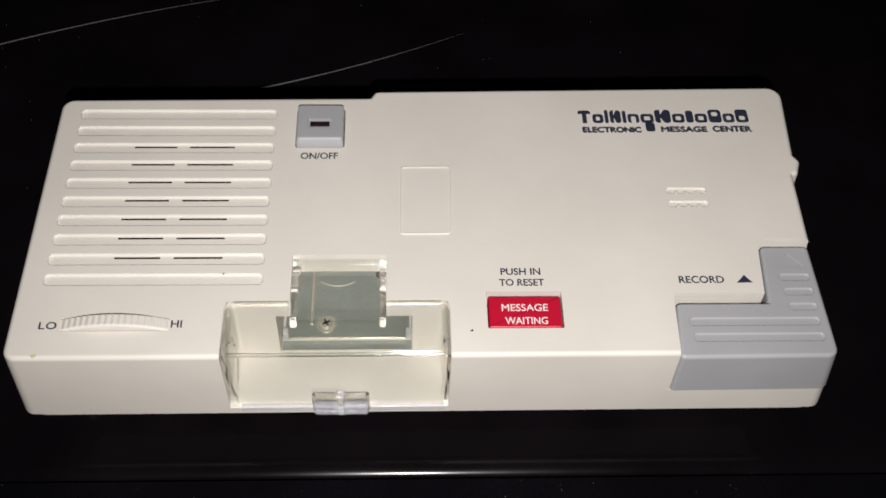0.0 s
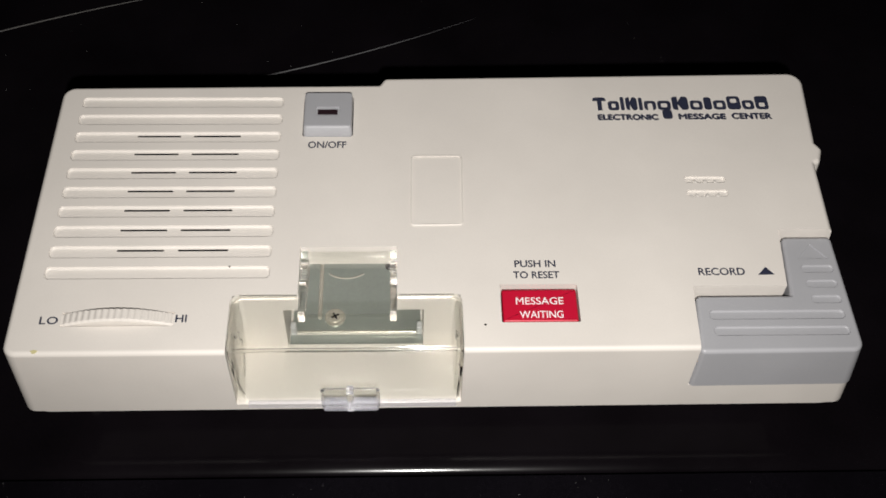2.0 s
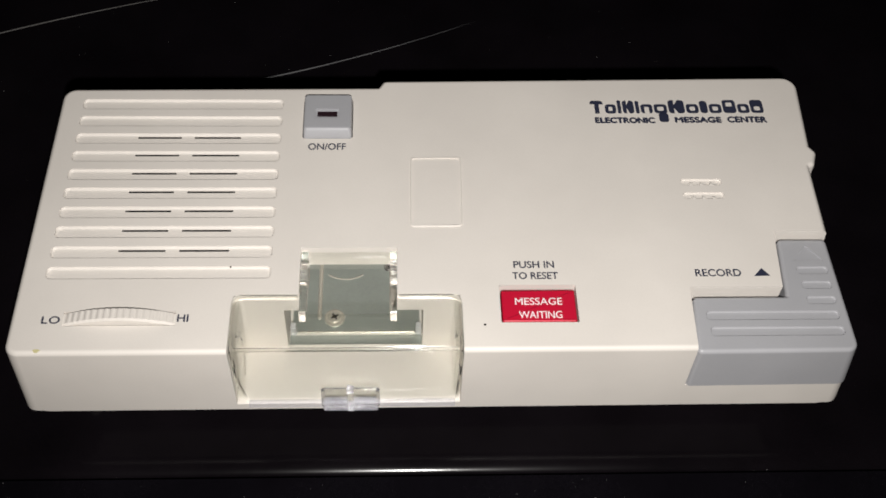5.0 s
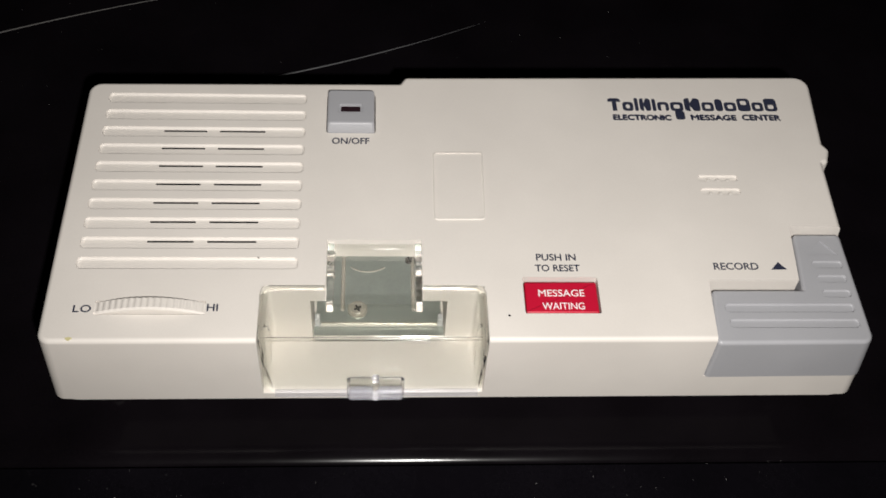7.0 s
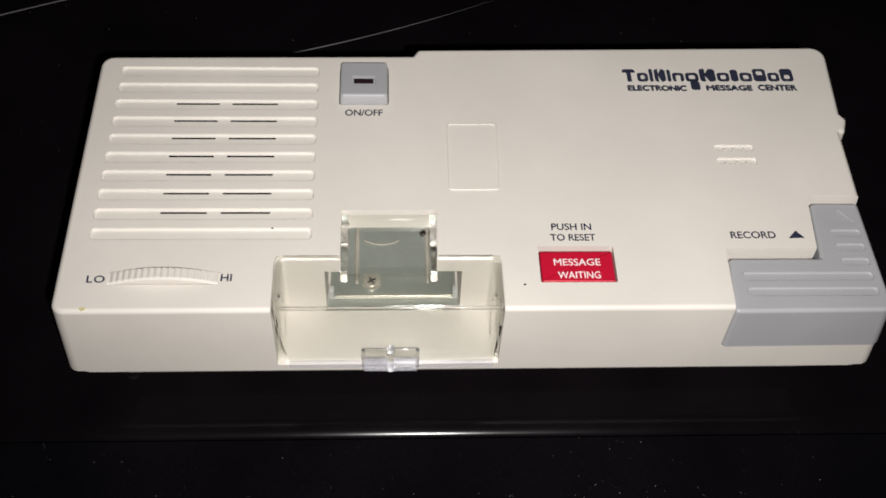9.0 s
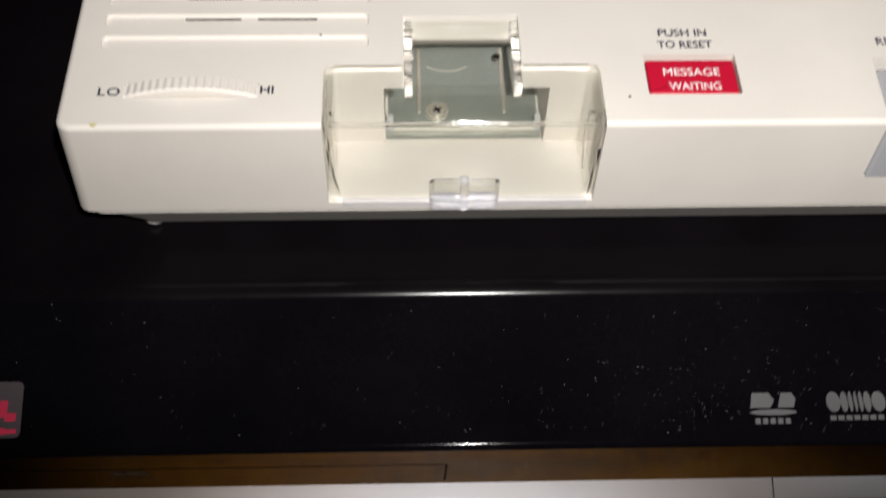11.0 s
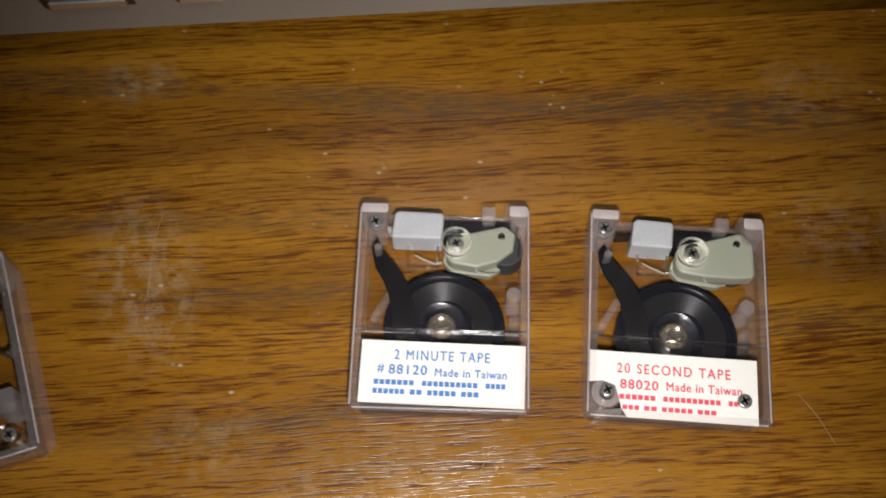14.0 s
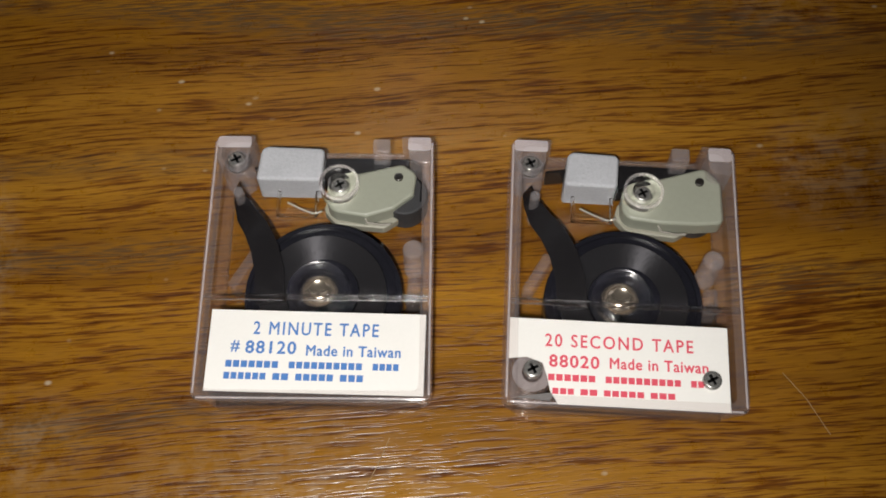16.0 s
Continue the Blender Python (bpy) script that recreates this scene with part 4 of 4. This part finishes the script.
    tab = part("door_tab", tab, CLEAR, dr, "clear thumb tab", off)
    # pale lip paints the tab's white and blue highlights
    part("tab_lip_glint", slab(bmesh.new(), rect(11.6, 25.0, 31.4, 33.4, 0.6), 114.6, 118.4, 0.7), LIP_GLINT, tab, "bluish white lip painted for highlights on the tab", off)
    part("tab_rib", block(17.4, 19.2, 31.2, 33.7, 114.6, 123.4, 0.5, 0.6), GLASS, dr, "", off)
    for path in ([(11.8, 32.9, 122.2), (18.3, 32.7, 122.4), (24.8, 32.9, 122.2)], [(11.8, 32.3, 115.3), (18.3, 32.2, 115.1), (24.8, 32.3, 115.3)], [(11.7, 32.5, 115.3), (11.7, 32.5, 119.0), (11.7, 32.8, 122.2)], [(24.9, 32.5, 115.3), (24.9, 32.5, 119.0), (24.9, 32.8, 122.2)]):
        part("rim", wire(path, 0.45, 10), GLASS, dr, "", off)


message_recorder()


# ---- the three small endless tape cartridges on the table ----
def reel_set(c, cx, cy, r, ribbon_path, hub_mat):
    hx, hy = cx - 0.5, cy + 0.3
    part("reel", disc(cx, cy, r, 1.6, 6.2, 0.5, 64), REEL, c, "black tape reel")
    part("reel_lip", tube(cx, cy, r * 0.93, r * 0.985, 6.1, 6.7, 64), REEL, c)
    part("tape_pack", tube(cx, cy, r * 0.46, r * 0.80, 6.1, 7.2, 64), TAPE_TOP, c, "wound black tape")
    part("reel_lip", tube(cx, cy, r * 0.37, r * 0.45, 6.1, 7.6, 48), REEL, c)
    part("hub_ring", tube(hx, hy, 2.7, 3.7, 5.6, 8.6, 44), GLASS_CASE, c, "clear hub ring")
    part("hub_ring_edge", tube(hx, hy, 3.4, 3.7, 8.45, 8.75, 44), GLASS_CASE, c)
    bm = bmesh.new()
    loft(bm, [[(hx + q * math.cos(a), hy + q * math.sin(a), z) for a in (2 * math.pi * k / 28 for k in range(28))] for q, z in ((2.5, 5.0), (2.5, 6.6), (2.3, 7.3), (1.9, 7.8), (1.2, 8.15), (0.9, 8.0), (0.3, 7.9))])
    part("hub", bm, hub_mat, c, "shiny hub")
    bm = bmesh.new()
    rows = []
    for (x, y, z, w, tilt) in ribbon_path:
        rows.append((x, y, z, w, tilt))
    rings = []
    for i, (x, y, z, w, tilt) in enumerate(rows):
        a, b = rows[max(0, i - 1)], rows[min(len(rows) - 1, i + 1)]
        d = Vector((b[0] - a[0], b[1] - a[1], 0)).normalized()
        s = Vector((-d.y, d.x, 0)) * math.cos(tilt) + Vector((0, 0, 1)) * math.sin(tilt)
        n = s.cross(d).normalized() * 0.06
        p = Vector((x, y, z))
        rings.append([tuple(p - s * w * 0.36 - n), tuple(p + s * w * 0.36 - n), tuple(p + s * w * 0.36 + n), tuple(p - s * w * 0.36 + n)])
    loft(bm, rings)
    part("tape_loop", bm, TAPE, c, "slack loop of black tape")


def small_screw(c, x, y, z, r=1.15):
    screw_head(c, x, y, z, r, (0, 0, 0), SCREW)


def cartridge_case(c, W, H):
    """Open clear tray: floor, four walls, corner blocks; top edge at 11 mm. Local y runs down from 0 to -H."""
    T = -0.05
    out = rounded([(0, -H), (W, -H), (W, T), (0, T)], 1.3)
    hollow = rounded([(1.6, -H + 1.4), (W - 1.6, -H + 1.4), (W - 1.6, T - 1.2), (1.6, T - 1.2)], 0.9)

    def lean(bm):
        # the front wall leans in towards the floor
        for v in bm.verts:
            if v.co.y < -H + 1.7:
                v.co.y += 0.22 * max(0.0, 10.0 - v.co.z)
        return bm

    walls = carve(slab(bmesh.new(), out, 0.0, 10.8, 0.35), [slab(bmesh.new(), hollow, -5, 20), block(5.4, W - 4.4, -3, 2, 5.2, 20)])
    case = part("case", lean(walls), CASE_WALL, c, "clear plastic case")
    part("case_floor", slab(bmesh.new(), inset(hollow, 0.02), 0.0, 0.9), CLEAR_CASE, case)
    lo, hi = -H + 2.5, -H + 0.5
    # wires along the edges; the upper ones are whitened to look lit
    for path in (
        [(0.35, T - 1.0, 10.5), (0.35, -H / 2, 10.5), (0.35, -H + 1.0, 10.5)],
        [(W - 0.35, T - 1.0, 10.5), (W - 0.35, -H / 2, 10.5), (W - 0.35, -H + 1.0, 10.5)],
        [(0.8, -H + 0.45, 10.5), (W / 2, -H + 0.45, 10.5), (W - 0.8, -H + 0.45, 10.5)],
        [(5.0, T - 0.5, 5.3), (W / 2, T - 0.5, 5.3), (W - 4.2, T - 0.5, 5.3)],
        [(0.6, lo, 0.8), (0.6, -H + 1.6, 5.0), (0.6, hi, 10.4)],
        [(W - 0.6, lo, 0.8), (W - 0.6, -H + 1.6, 5.0), (W - 0.6, hi, 10.4)],
        [(1.6, T - 1.2, 0.9), (1.6, -H / 2, 0.9), (1.6, lo, 0.9)],
        [(W - 1.6, T - 1.2, 0.9), (W - 1.6, -H / 2, 0.9), (W - 1.6, lo, 0.9)],
        [(1.6, T - 1.2, 0.9), (W / 2, T - 1.2, 0.9), (W - 1.6, T - 1.2, 0.9)],
    ):
        part("rim", wire(path, 0.14, 8), CASE_RIM if path[0][2] > 10 else GLASS_CASE, case)
    corner = slab(bmesh.new(), rounded([(0.5, -4.0), (4.6, -5.2), (5.0, T - 0.3), (0.5, T - 0.3)], [0.8, 1.6, 0.4, 0.9]), 0.9, 10.7, 0.3)
    part("corner_block", carve(corner, [disc(2.8, -2.9, 1.75, 8.2, 20)]), BLOCK, case)
    part("corner_block", slab(bmesh.new(), rounded([(W - 3.4, -4.0), (W - 0.5, -4.2), (W - 0.5, T - 0.3), (W - 3.6, T - 0.3)], [1.2, 0.4, 0.9, 0.4]), 0.9, 10.7, 0.3), BLOCK, case)
    # thin caps paint the whitish glow on top of two corners
    for x0, x1, y0 in ((0.8, 4.7, -2.0), (W - 3.3, W - 0.8, -2.3)):
        part("corner_glow_cap", slab(bmesh.new(), rect(x0 - 0.3, x1 + 0.3, y0, T - 0.25, 0.4), 10.68, 10.78, 0.04), CORNER_GLOW, case, "whitish cap painted for light caught in the corner")
    part("latch", slab(bmesh.new(), rect(W - 8.4, W - 6.0, -2.3, T - 0.2, 0.3), 5.4, 10.2, 0.2), BLOCK, case)


def cartridge_open(label, x, y, rz, W, H, lab, lab_rz, torn, ink, title, number, foam, arm, pin):
    c = thing("tape_cartridge", x, y, 0.15, rz, label, "tape cartridge", "tape cartridges on the table")
    c.scale = (1, 1, 0.9)
    cartridge_case(c, W, H)
    # clear half lid under the paper label
    part("half_lid", slab(bmesh.new(), rect(0.25, W - 0.25, -H + 0.2, -23.3, 0.4), 9.5, 10.55, 0.2), CLEAR_CASE, c, "clear lid")
    part("lid_edge", wire([(0.6, -23.5, 10.1), (W / 2, -23.5, 10.1), (W - 0.6, -23.5, 10.1)], 0.42, 8), GLASS_CASE, c)
    cx, cy = 15.4, -21.9
    path = [(2.6, -5.2, 5.0, 4.0, 1.2), (3.0, -7.2, 5.4, 4.0, 1.0), (4.3, -10.0, 6.2, 4.4, 0.5), (6.0, -12.6, 7.2, 4.8, 0.22), (7.4, -15.6, 7.8, 5.2, 0.12), (8.3, -19.0, 7.9, 5.4, 0.1), (8.7, -23.6, 7.6, 5.4, 0.05)]
    reel_set(c, cx, cy, 10.4, path, BRASS)
    # tape run along the top edge and round the roller
    run = [(5.0, -3.0), (9.0, -2.4), (14.0, -2.6), (19.0, -3.6), (23.5, -3.0), (26.4, -3.2), (28.0, -5.2), (27.9, -8.0)]
    part("tape_run", ribbon([(p, q, 4.4) for p, q in run], 1.9, 0.25), TAPE, c, "black tape led along the edge")
    part("tape_shelf", slab(bmesh.new(), rounded([(14.6, -5.0), (19.2, -4.6), (25.4, -2.8), (27.4, -3.8), (28.2, -2.6), (26.6, -1.5), (20.0, -1.4), (14.8, -1.4)], 0.4), 2.0, 6.2), TAPE, c)
    f0, f1, f2 = foam
    fb = bmesh.new()
    fo = rounded([(f0, -5.8 + f2), (f1, -5.9 + f2), (f1 + 0.3, -0.9), (f0 + 0.5, -0.6)], [0.5, 0.6, 0.8, 1.1])
    slab(fb, fo, 2.6, 8.6, 0.5)
    part("foam_pad", fb, FOAM, c, "white foam pad")
    # pinch-roller arm: a thick upper plate on a wider, thinner one
    low = [(14.6, -8.6), (16.4, -10.6), (23.0, -11.2), (25.0, -9.8), (25.0, -6.0), (15.2, -6.0)]
    part("arm_base", slab(bmesh.new(), rounded(low, 1.2), 2.6, 4.2, 0.3), ARM_LOW, c, "pale nylon base of the arm")
    part("roller_arm", slab(bmesh.new(), rounded(arm, [2.0, 0.8, 0.9, 1.0, 1.3, 1.3, 0.6, 2.0]), 4.3, 7.3, 0.5), ARM, c, "pale green nylon arm")
    part("pinch_roller", disc(25.7, -6.8, 3.1, 1.4, 6.2, 0.3, 32), ROLLER, c, "dark rubber roller")
    px, py = pin
    cox = px - 7.9
    part("roller_pin", disc(px, py, 0.62, 7.2, 7.7, 0.15, 16), DARK_STEEL, c, "steel pin")
    part("pivot_collar", tube(cox, -6.6, 1.5, 2.7, 6.9, 9.4, 36), GLASS_CASE, c, "clear collar")
    part("collar_edge", tube(cox, -6.6, 2.3, 2.7, 9.2, 9.6, 36), BLOCK, c)
    part("collar_cup", disc(cox, -6.6, 1.5, 6.8, 7.6, 0.2, 24), DARK_STEEL, c, "dark pivot cup")
    small_screw(c, cox, -6.6, 7.9, 1.15)
    part("screw_cup", disc(2.8, -2.9, 1.6, 7.6, 8.1, 0.1, 24), DARK_STEEL, c)
    small_screw(c, 2.8, -2.9, 8.2, 1.2)
    part("guide_post", disc(27.1, -16.0, 1.4, 1.0, 8.8, 0.5, 24), BLOCK, c, "clear post")
    part("guide_post", disc(3.5, -7.9, 0.7, 1.0, 9.2, 0.2, 18), BLOCK, c, "clear post")
    part("guide_wedge", slab(bmesh.new(), rounded([(26.0, -22.4), (28.2, -22.4), (28.2, -18.6), (26.4, -18.6)], 0.5), 0.9, 5.0, 0.4), CASE_WALL, c, "clear wedge")
    part("guide_wedge", slab(bmesh.new(), rounded([(2.2, -19.6), (3.4, -20.4), (6.4, -15.0), (5.2, -14.2)], 0.3), 0.9, 4.4, 0.3), CASE_WALL, c, "clear wedge")
    part("spring_box", carve(block(8.4, 14.2, -10.8, -6.6, 0.9, 6.8, 0.3, 0.3), [block(9.2, 13.4, -10.0, -7.3, 1.8, 9)]), BLOCK, c, "clear spring box")
    for q in ([(8.7, -6.8, 6.8), (8.7, -8.6, 6.8), (8.7, -10.5, 6.8)], [(13.9, -6.8, 6.8), (13.9, -8.6, 6.8), (13.9, -10.5, 6.8)], [(8.7, -10.5, 6.8), (11.3, -10.5, 6.8), (13.9, -10.5, 6.8)], [(9.3, -7.4, 1.8), (11.3, -7.4, 1.8), (13.3, -7.4, 1.8)]):
        part("box_edge", wire(q, 0.25, 8), GLASS_CASE, c)
    part("spring", wire([(9.8, -8.0, 5.6), (11.4, -9.0, 6.0), (13.6, -10.0, 6.3), (14.6, -9.6, 6.4)], 0.16, 6), STEEL, c, "thin steel spring")
    part("spring", wire([(20.2, -10.2, 6.2), (20.8, -11.1, 6.0), (22.6, -11.4, 6.0), (24.0, -11.3, 6.0)], 0.17, 6), STEEL, c, "thin steel spring")
    # paper label
    u0, u1, v0, v1 = lab
    ctr = ((u0 + u1) / 2, (v0 + v1) / 2)
    turn = Matrix.Translation((*ctr, 0)) @ Matrix.Rotation(radians(lab_rz), 4, "Z") @ Matrix.Translation((-ctr[0], -ctr[1], 0))
    pts = [(u0, v1), (u1, v1), (u1, v0), (u0, v0)]
    if torn:
        pts = [(u0 + 6.2, v1), (u1, v1), (u1, v0), (u0, v0), (u0, v0 - 5.4), (u0 + 2.2, v0 - 5.1), (u0 + 4.2, v0 - 5.8), (u0 + 4.8, v0 - 7.6), (u0 + 5.2, v0 - 9.4)]
    lb = slab(bmesh.new(), pts, 10.6, 10.72)
    lb.transform(turn)
    paper = part("paper_label", lb, PAPER, c, "white paper label, its corner torn off" if torn else "white printed paper label")
    w, drop = u1 - u0, 0.75 if torn else 0.0

    def at(words, a0, a1, b0, b1, bold=0.0, spacing=1.0):
        lx0, lx1, ly0, ly1 = u0 + a0 * w, u0 + a1 * w, v0 - b1 - drop, v0 - b0 - drop
        mid = turn @ Vector(((lx0 + lx1) / 2, (ly0 + ly1) / 2, 0))
        hx, hy = (lx1 - lx0) / 2, (ly1 - ly0) / 2
        lettering(words, mid.x - hx, mid.x + hx, mid.y - hy, mid.y + hy, 10.76, ink, paper, rz=lab_rz, spacing=spacing, heavy=bold)

    if torn:
        at(title, 0.165, 0.84, 1.2, 2.85, 0.035, 1.25)
        at(number, 0.185, 0.41, 3.95, 5.5, 0.055, 1.15)
        at("Made in Taiwan", 0.46, 0.905, 4.0, 5.4, 0.045, 1.1)
    else:
        at(title, 0.203, 0.782, 1.5, 3.2, 0.035, 1.25)
        at("#", 0.105, 0.145, 4.1, 5.6, 0.03)
        at(number, 0.175, 0.405, 4.1, 5.7, 0.055, 1.15)
        at("Made in Taiwan", 0.455, 0.888, 4.5, 5.85, 0.045, 1.1)
    rows = word_bars(u0 + 0.088 * w, u0 + 0.888 * w, v0 - 7.75, v0 - 6.5, (8, 11, 4)) + word_bars(u0 + 0.085 * w, u0 + 0.73 * w, v0 - 9.3, v0 - 8.05, (6, 2.4, 5.4, 3.4))
    if torn:
        rows = word_bars(u0 + 0.18 * w, u0 + 0.92 * w, v0 - 8.2, v0 - 7.0, (7, 11, 3)) + word_bars(u0 + 0.20 * w, u0 + 0.76 * w, v0 - 9.9, v0 - 8.8, (3, 2.4, 5.4, 3.4))
    fine = []
    for a, b, p, q in rows:
        n = max(1, round((b - a) / 0.95))
        for k in range(n):
            s = (b - a) / n
            fine.append((a + s * k, a + s * (k + 0.8), p + 0.15 * (q - p), p + 0.85 * (q - p)))
    bars(fine, 10.73, ink, paper, rz=lab_rz, about=ctr)
    if torn:
        small_screw(c, 3.5, -32.8, 10.5, 1.2)
        small_screw(c, W - 4.6, -33.2, 10.6, 1.2)
        part("screw_boss", tube(3.5, -32.8, 1.3, 2.5, 1.0, 9.4, 28), MILKY, c, "milky post")
        part("paper_scrap", slab(bmesh.new(), [(1.2, -36.4), (5.6, -36.7), (6.4, -35.5), (3.6, -36.0)], 10.58, 10.62), DIM_GREY, c, "dark torn paper edge")


def cartridge_closed(label, x, y, rz, W, H):
    c = thing("tape_cartridge", x, y, 0.15, rz, label, "tape cartridge", "tape cartridges on the table")
    c.scale = (1, 1, 0.9)
    cartridge_case(c, W, H)
    part("half_lid", slab(bmesh.new(), rect(0.25, W - 0.25, -H + 0.2, -0.8, 0.4), 9.5, 10.5, 0.2), CLEAR_CASE, c, "clear lid")
    part("reel_plate", tube(11.2, -23.8, 5.2, 10.3, 4.2, 5.4, 48), HUB_WHITE, c, "milky white reel ring")
    part("tape_pack", tube(11.2, -23.8, 5.6, 8.8, 5.3, 6.0, 48), TAPE, c, "wound black tape")
    part("hub", tube(11.2, -23.8, 2.2, 4.6, 4.2, 7.6, 40), HUB_WHITE, c, "milky white hub")
    part("hub_collar", tube(11.2, -23.8, 1.4, 3.0, 7.4, 8.8, 32), GLASS_CASE, c)
    part("foam_pad", slab(bmesh.new(), rounded([(13.6, -6.6), (23.4, -5.8), (23.4, -3.0), (21.6, -1.6), (13.8, -1.8)], 0.7), 1.2, 8.4, 0.4), HUB_WHITE, c, "pale foam pad")
    part("roller_arm", slab(bmesh.new(), rounded([(0.9, -11), (6.6, -11), (7.2, -5.0), (4.4, -2.8), (1.6, -4.0)], 1.2), 3.0, 8.0, 0.3), ARM, c, "pale nylon arm")
    part("tape_loop", ribbon([(26.2, -5.6, 5.6), (25.0, -9.0, 5.6), (22.8, -12.0, 5.6), (21.6, -15.6, 5.6), (20.8, -19.5, 5.6)], 2.6, 0.9), TAPE, c, "black tape")
    part("tape_run", ribbon([(22.4, -14.0, 4.6), (24.0, -16.0, 4.6), (26.0, -17.6, 4.6), (27.6, -16.4, 4.6)], 1.6, 0.4), TAPE, c, "black tape")
    part("tape_strip", ribbon([(5.0, -2.0, 5.4), (12.0, -1.9, 5.4), (25.0, -2.0, 5.4)], 2.6, 0.25), TAPE, c, "black tape")
    for px, py in ((W - 3.0, -3.0), (24.6, -32.6), (3.0, -32.8)):
        part("screw_boss", tube(px, py, 1.1, 2.0, 1.0, 8.4, 28), GLASS_CASE, c, "clear post")
        small_screw(c, px, py, 7.8, 1.25)
    part("guide_block", block(23.4, 26.6, -28.8, -24.6, 1.0, 8.6, 0.4, 0.3), BLOCK, c)
    a = -4.0
    ctr = (12.5, -12.2)
    turn = Matrix.Translation((*ctr, 0)) @ Matrix.Rotation(radians(a), 4, "Z") @ Matrix.Translation((-ctr[0], -ctr[1], 0))
    lb = slab(bmesh.new(), rect(3.8, 21.2, -21.0, -3.4), 10.55, 10.67)
    lb.transform(turn)
    paper = part("paper_label", lb, PAPER, c, "white printed paper label")
    tri = slab(bmesh.new(), [(11.0, -5.6), (14.0, -5.6), (12.5, -4.3)], 10.69, 10.71)
    tri.transform(turn)
    part("printed_arrow", tri, BLACK_INK, paper)

    def at(words, x0, x1, y0, y1):
        mid = turn @ Vector(((x0 + x1) / 2, (y0 + y1) / 2, 0))
        hx, hy = (x1 - x0) / 2, (y1 - y0) / 2
        lettering(words, mid.x - hx, mid.x + hx, mid.y - hy, mid.y + hy, 10.7, BLACK_INK, paper, rz=a, heavy=0.05)

    at("\u201cRock Around", 5.6, 19.4, -8.9, -7.0)
    at("The Clock\u201d", 7.4, 18.2, -11.3, -9.4)
    small = []
    for x0, x1, y0, y1, ws in ((4.8, 20.2, -13.6, -12.2, (4, 5, 1, 3, 6)), (5.4, 19.2, -15.1, -14.3, (8, 2, 7, 8)), (5.4, 17.2, -16.5, -15.7, (5, 7, 4, 4)), (5.4, 13.8, -17.9, -17.1, (7, 8))):
        for p, q, r, s in word_bars(x0, x1, y0, y1, ws):
            n = max(1, round((q - p) / 0.5))
            k = (q - p) / n
            small += [(p + k * j, p + k * (j + 0.62), r, s) for j in range(n)]
    bars(small, 10.68, GREY_INK, paper, rz=a, about=ctr)
    bars(word_bars(4.9, 12.8, -20.3, -18.9, (1, 1, 1, 1, 1, 1, 1), 0.5), 10.68, GREY_INK, paper, rz=a, about=ctr)
    bars(word_bars(14.0, 20.2, -19.9, -18.8, (1, 2, 1, 2, 1), 0.3), 10.68, BLACK_INK, paper, rz=a, about=ctr)


cartridge_open("clear tape cartridge with a white label printed in blue", 0.4, -28.4, -5.2, 29.8, 37.4, (1.8, 28.9, -25.7, -36.4), -1.1, False, BLUE_INK, "2 MINUTE TAPE", "88120", (5.6, 14.5, 0.0), [(15.2, -9.8), (20.6, -10.7), (24.3, -9.5), (27.0, -7.3), (27.4, -4.1), (25.4, -2.6), (19.0, -4.2), (15.4, -4.9)], (24.9, -4.8))
cartridge_open("clear tape cartridge with a torn white label printed in red", 40.4, -32.2, -7.6, 30.2, 37.4, (0.5, 27.8, -26.1, -37.1), -0.2, True, RED_INK, "20 SECOND TAPE", "88020", (7.4, 14.6, 0.0), [(15.2, -9.8), (20.6, -10.4), (25.6, -10.4), (29.0, -10.0), (28.9, -3.9), (26.8, -1.6), (19.6, -3.9), (15.4, -5.2)], (25.9, -4.0))
cartridge_closed("clear tape cartridge with a white label printed in black", -90.3, -40.7, 15.0, 29.8, 37.2)
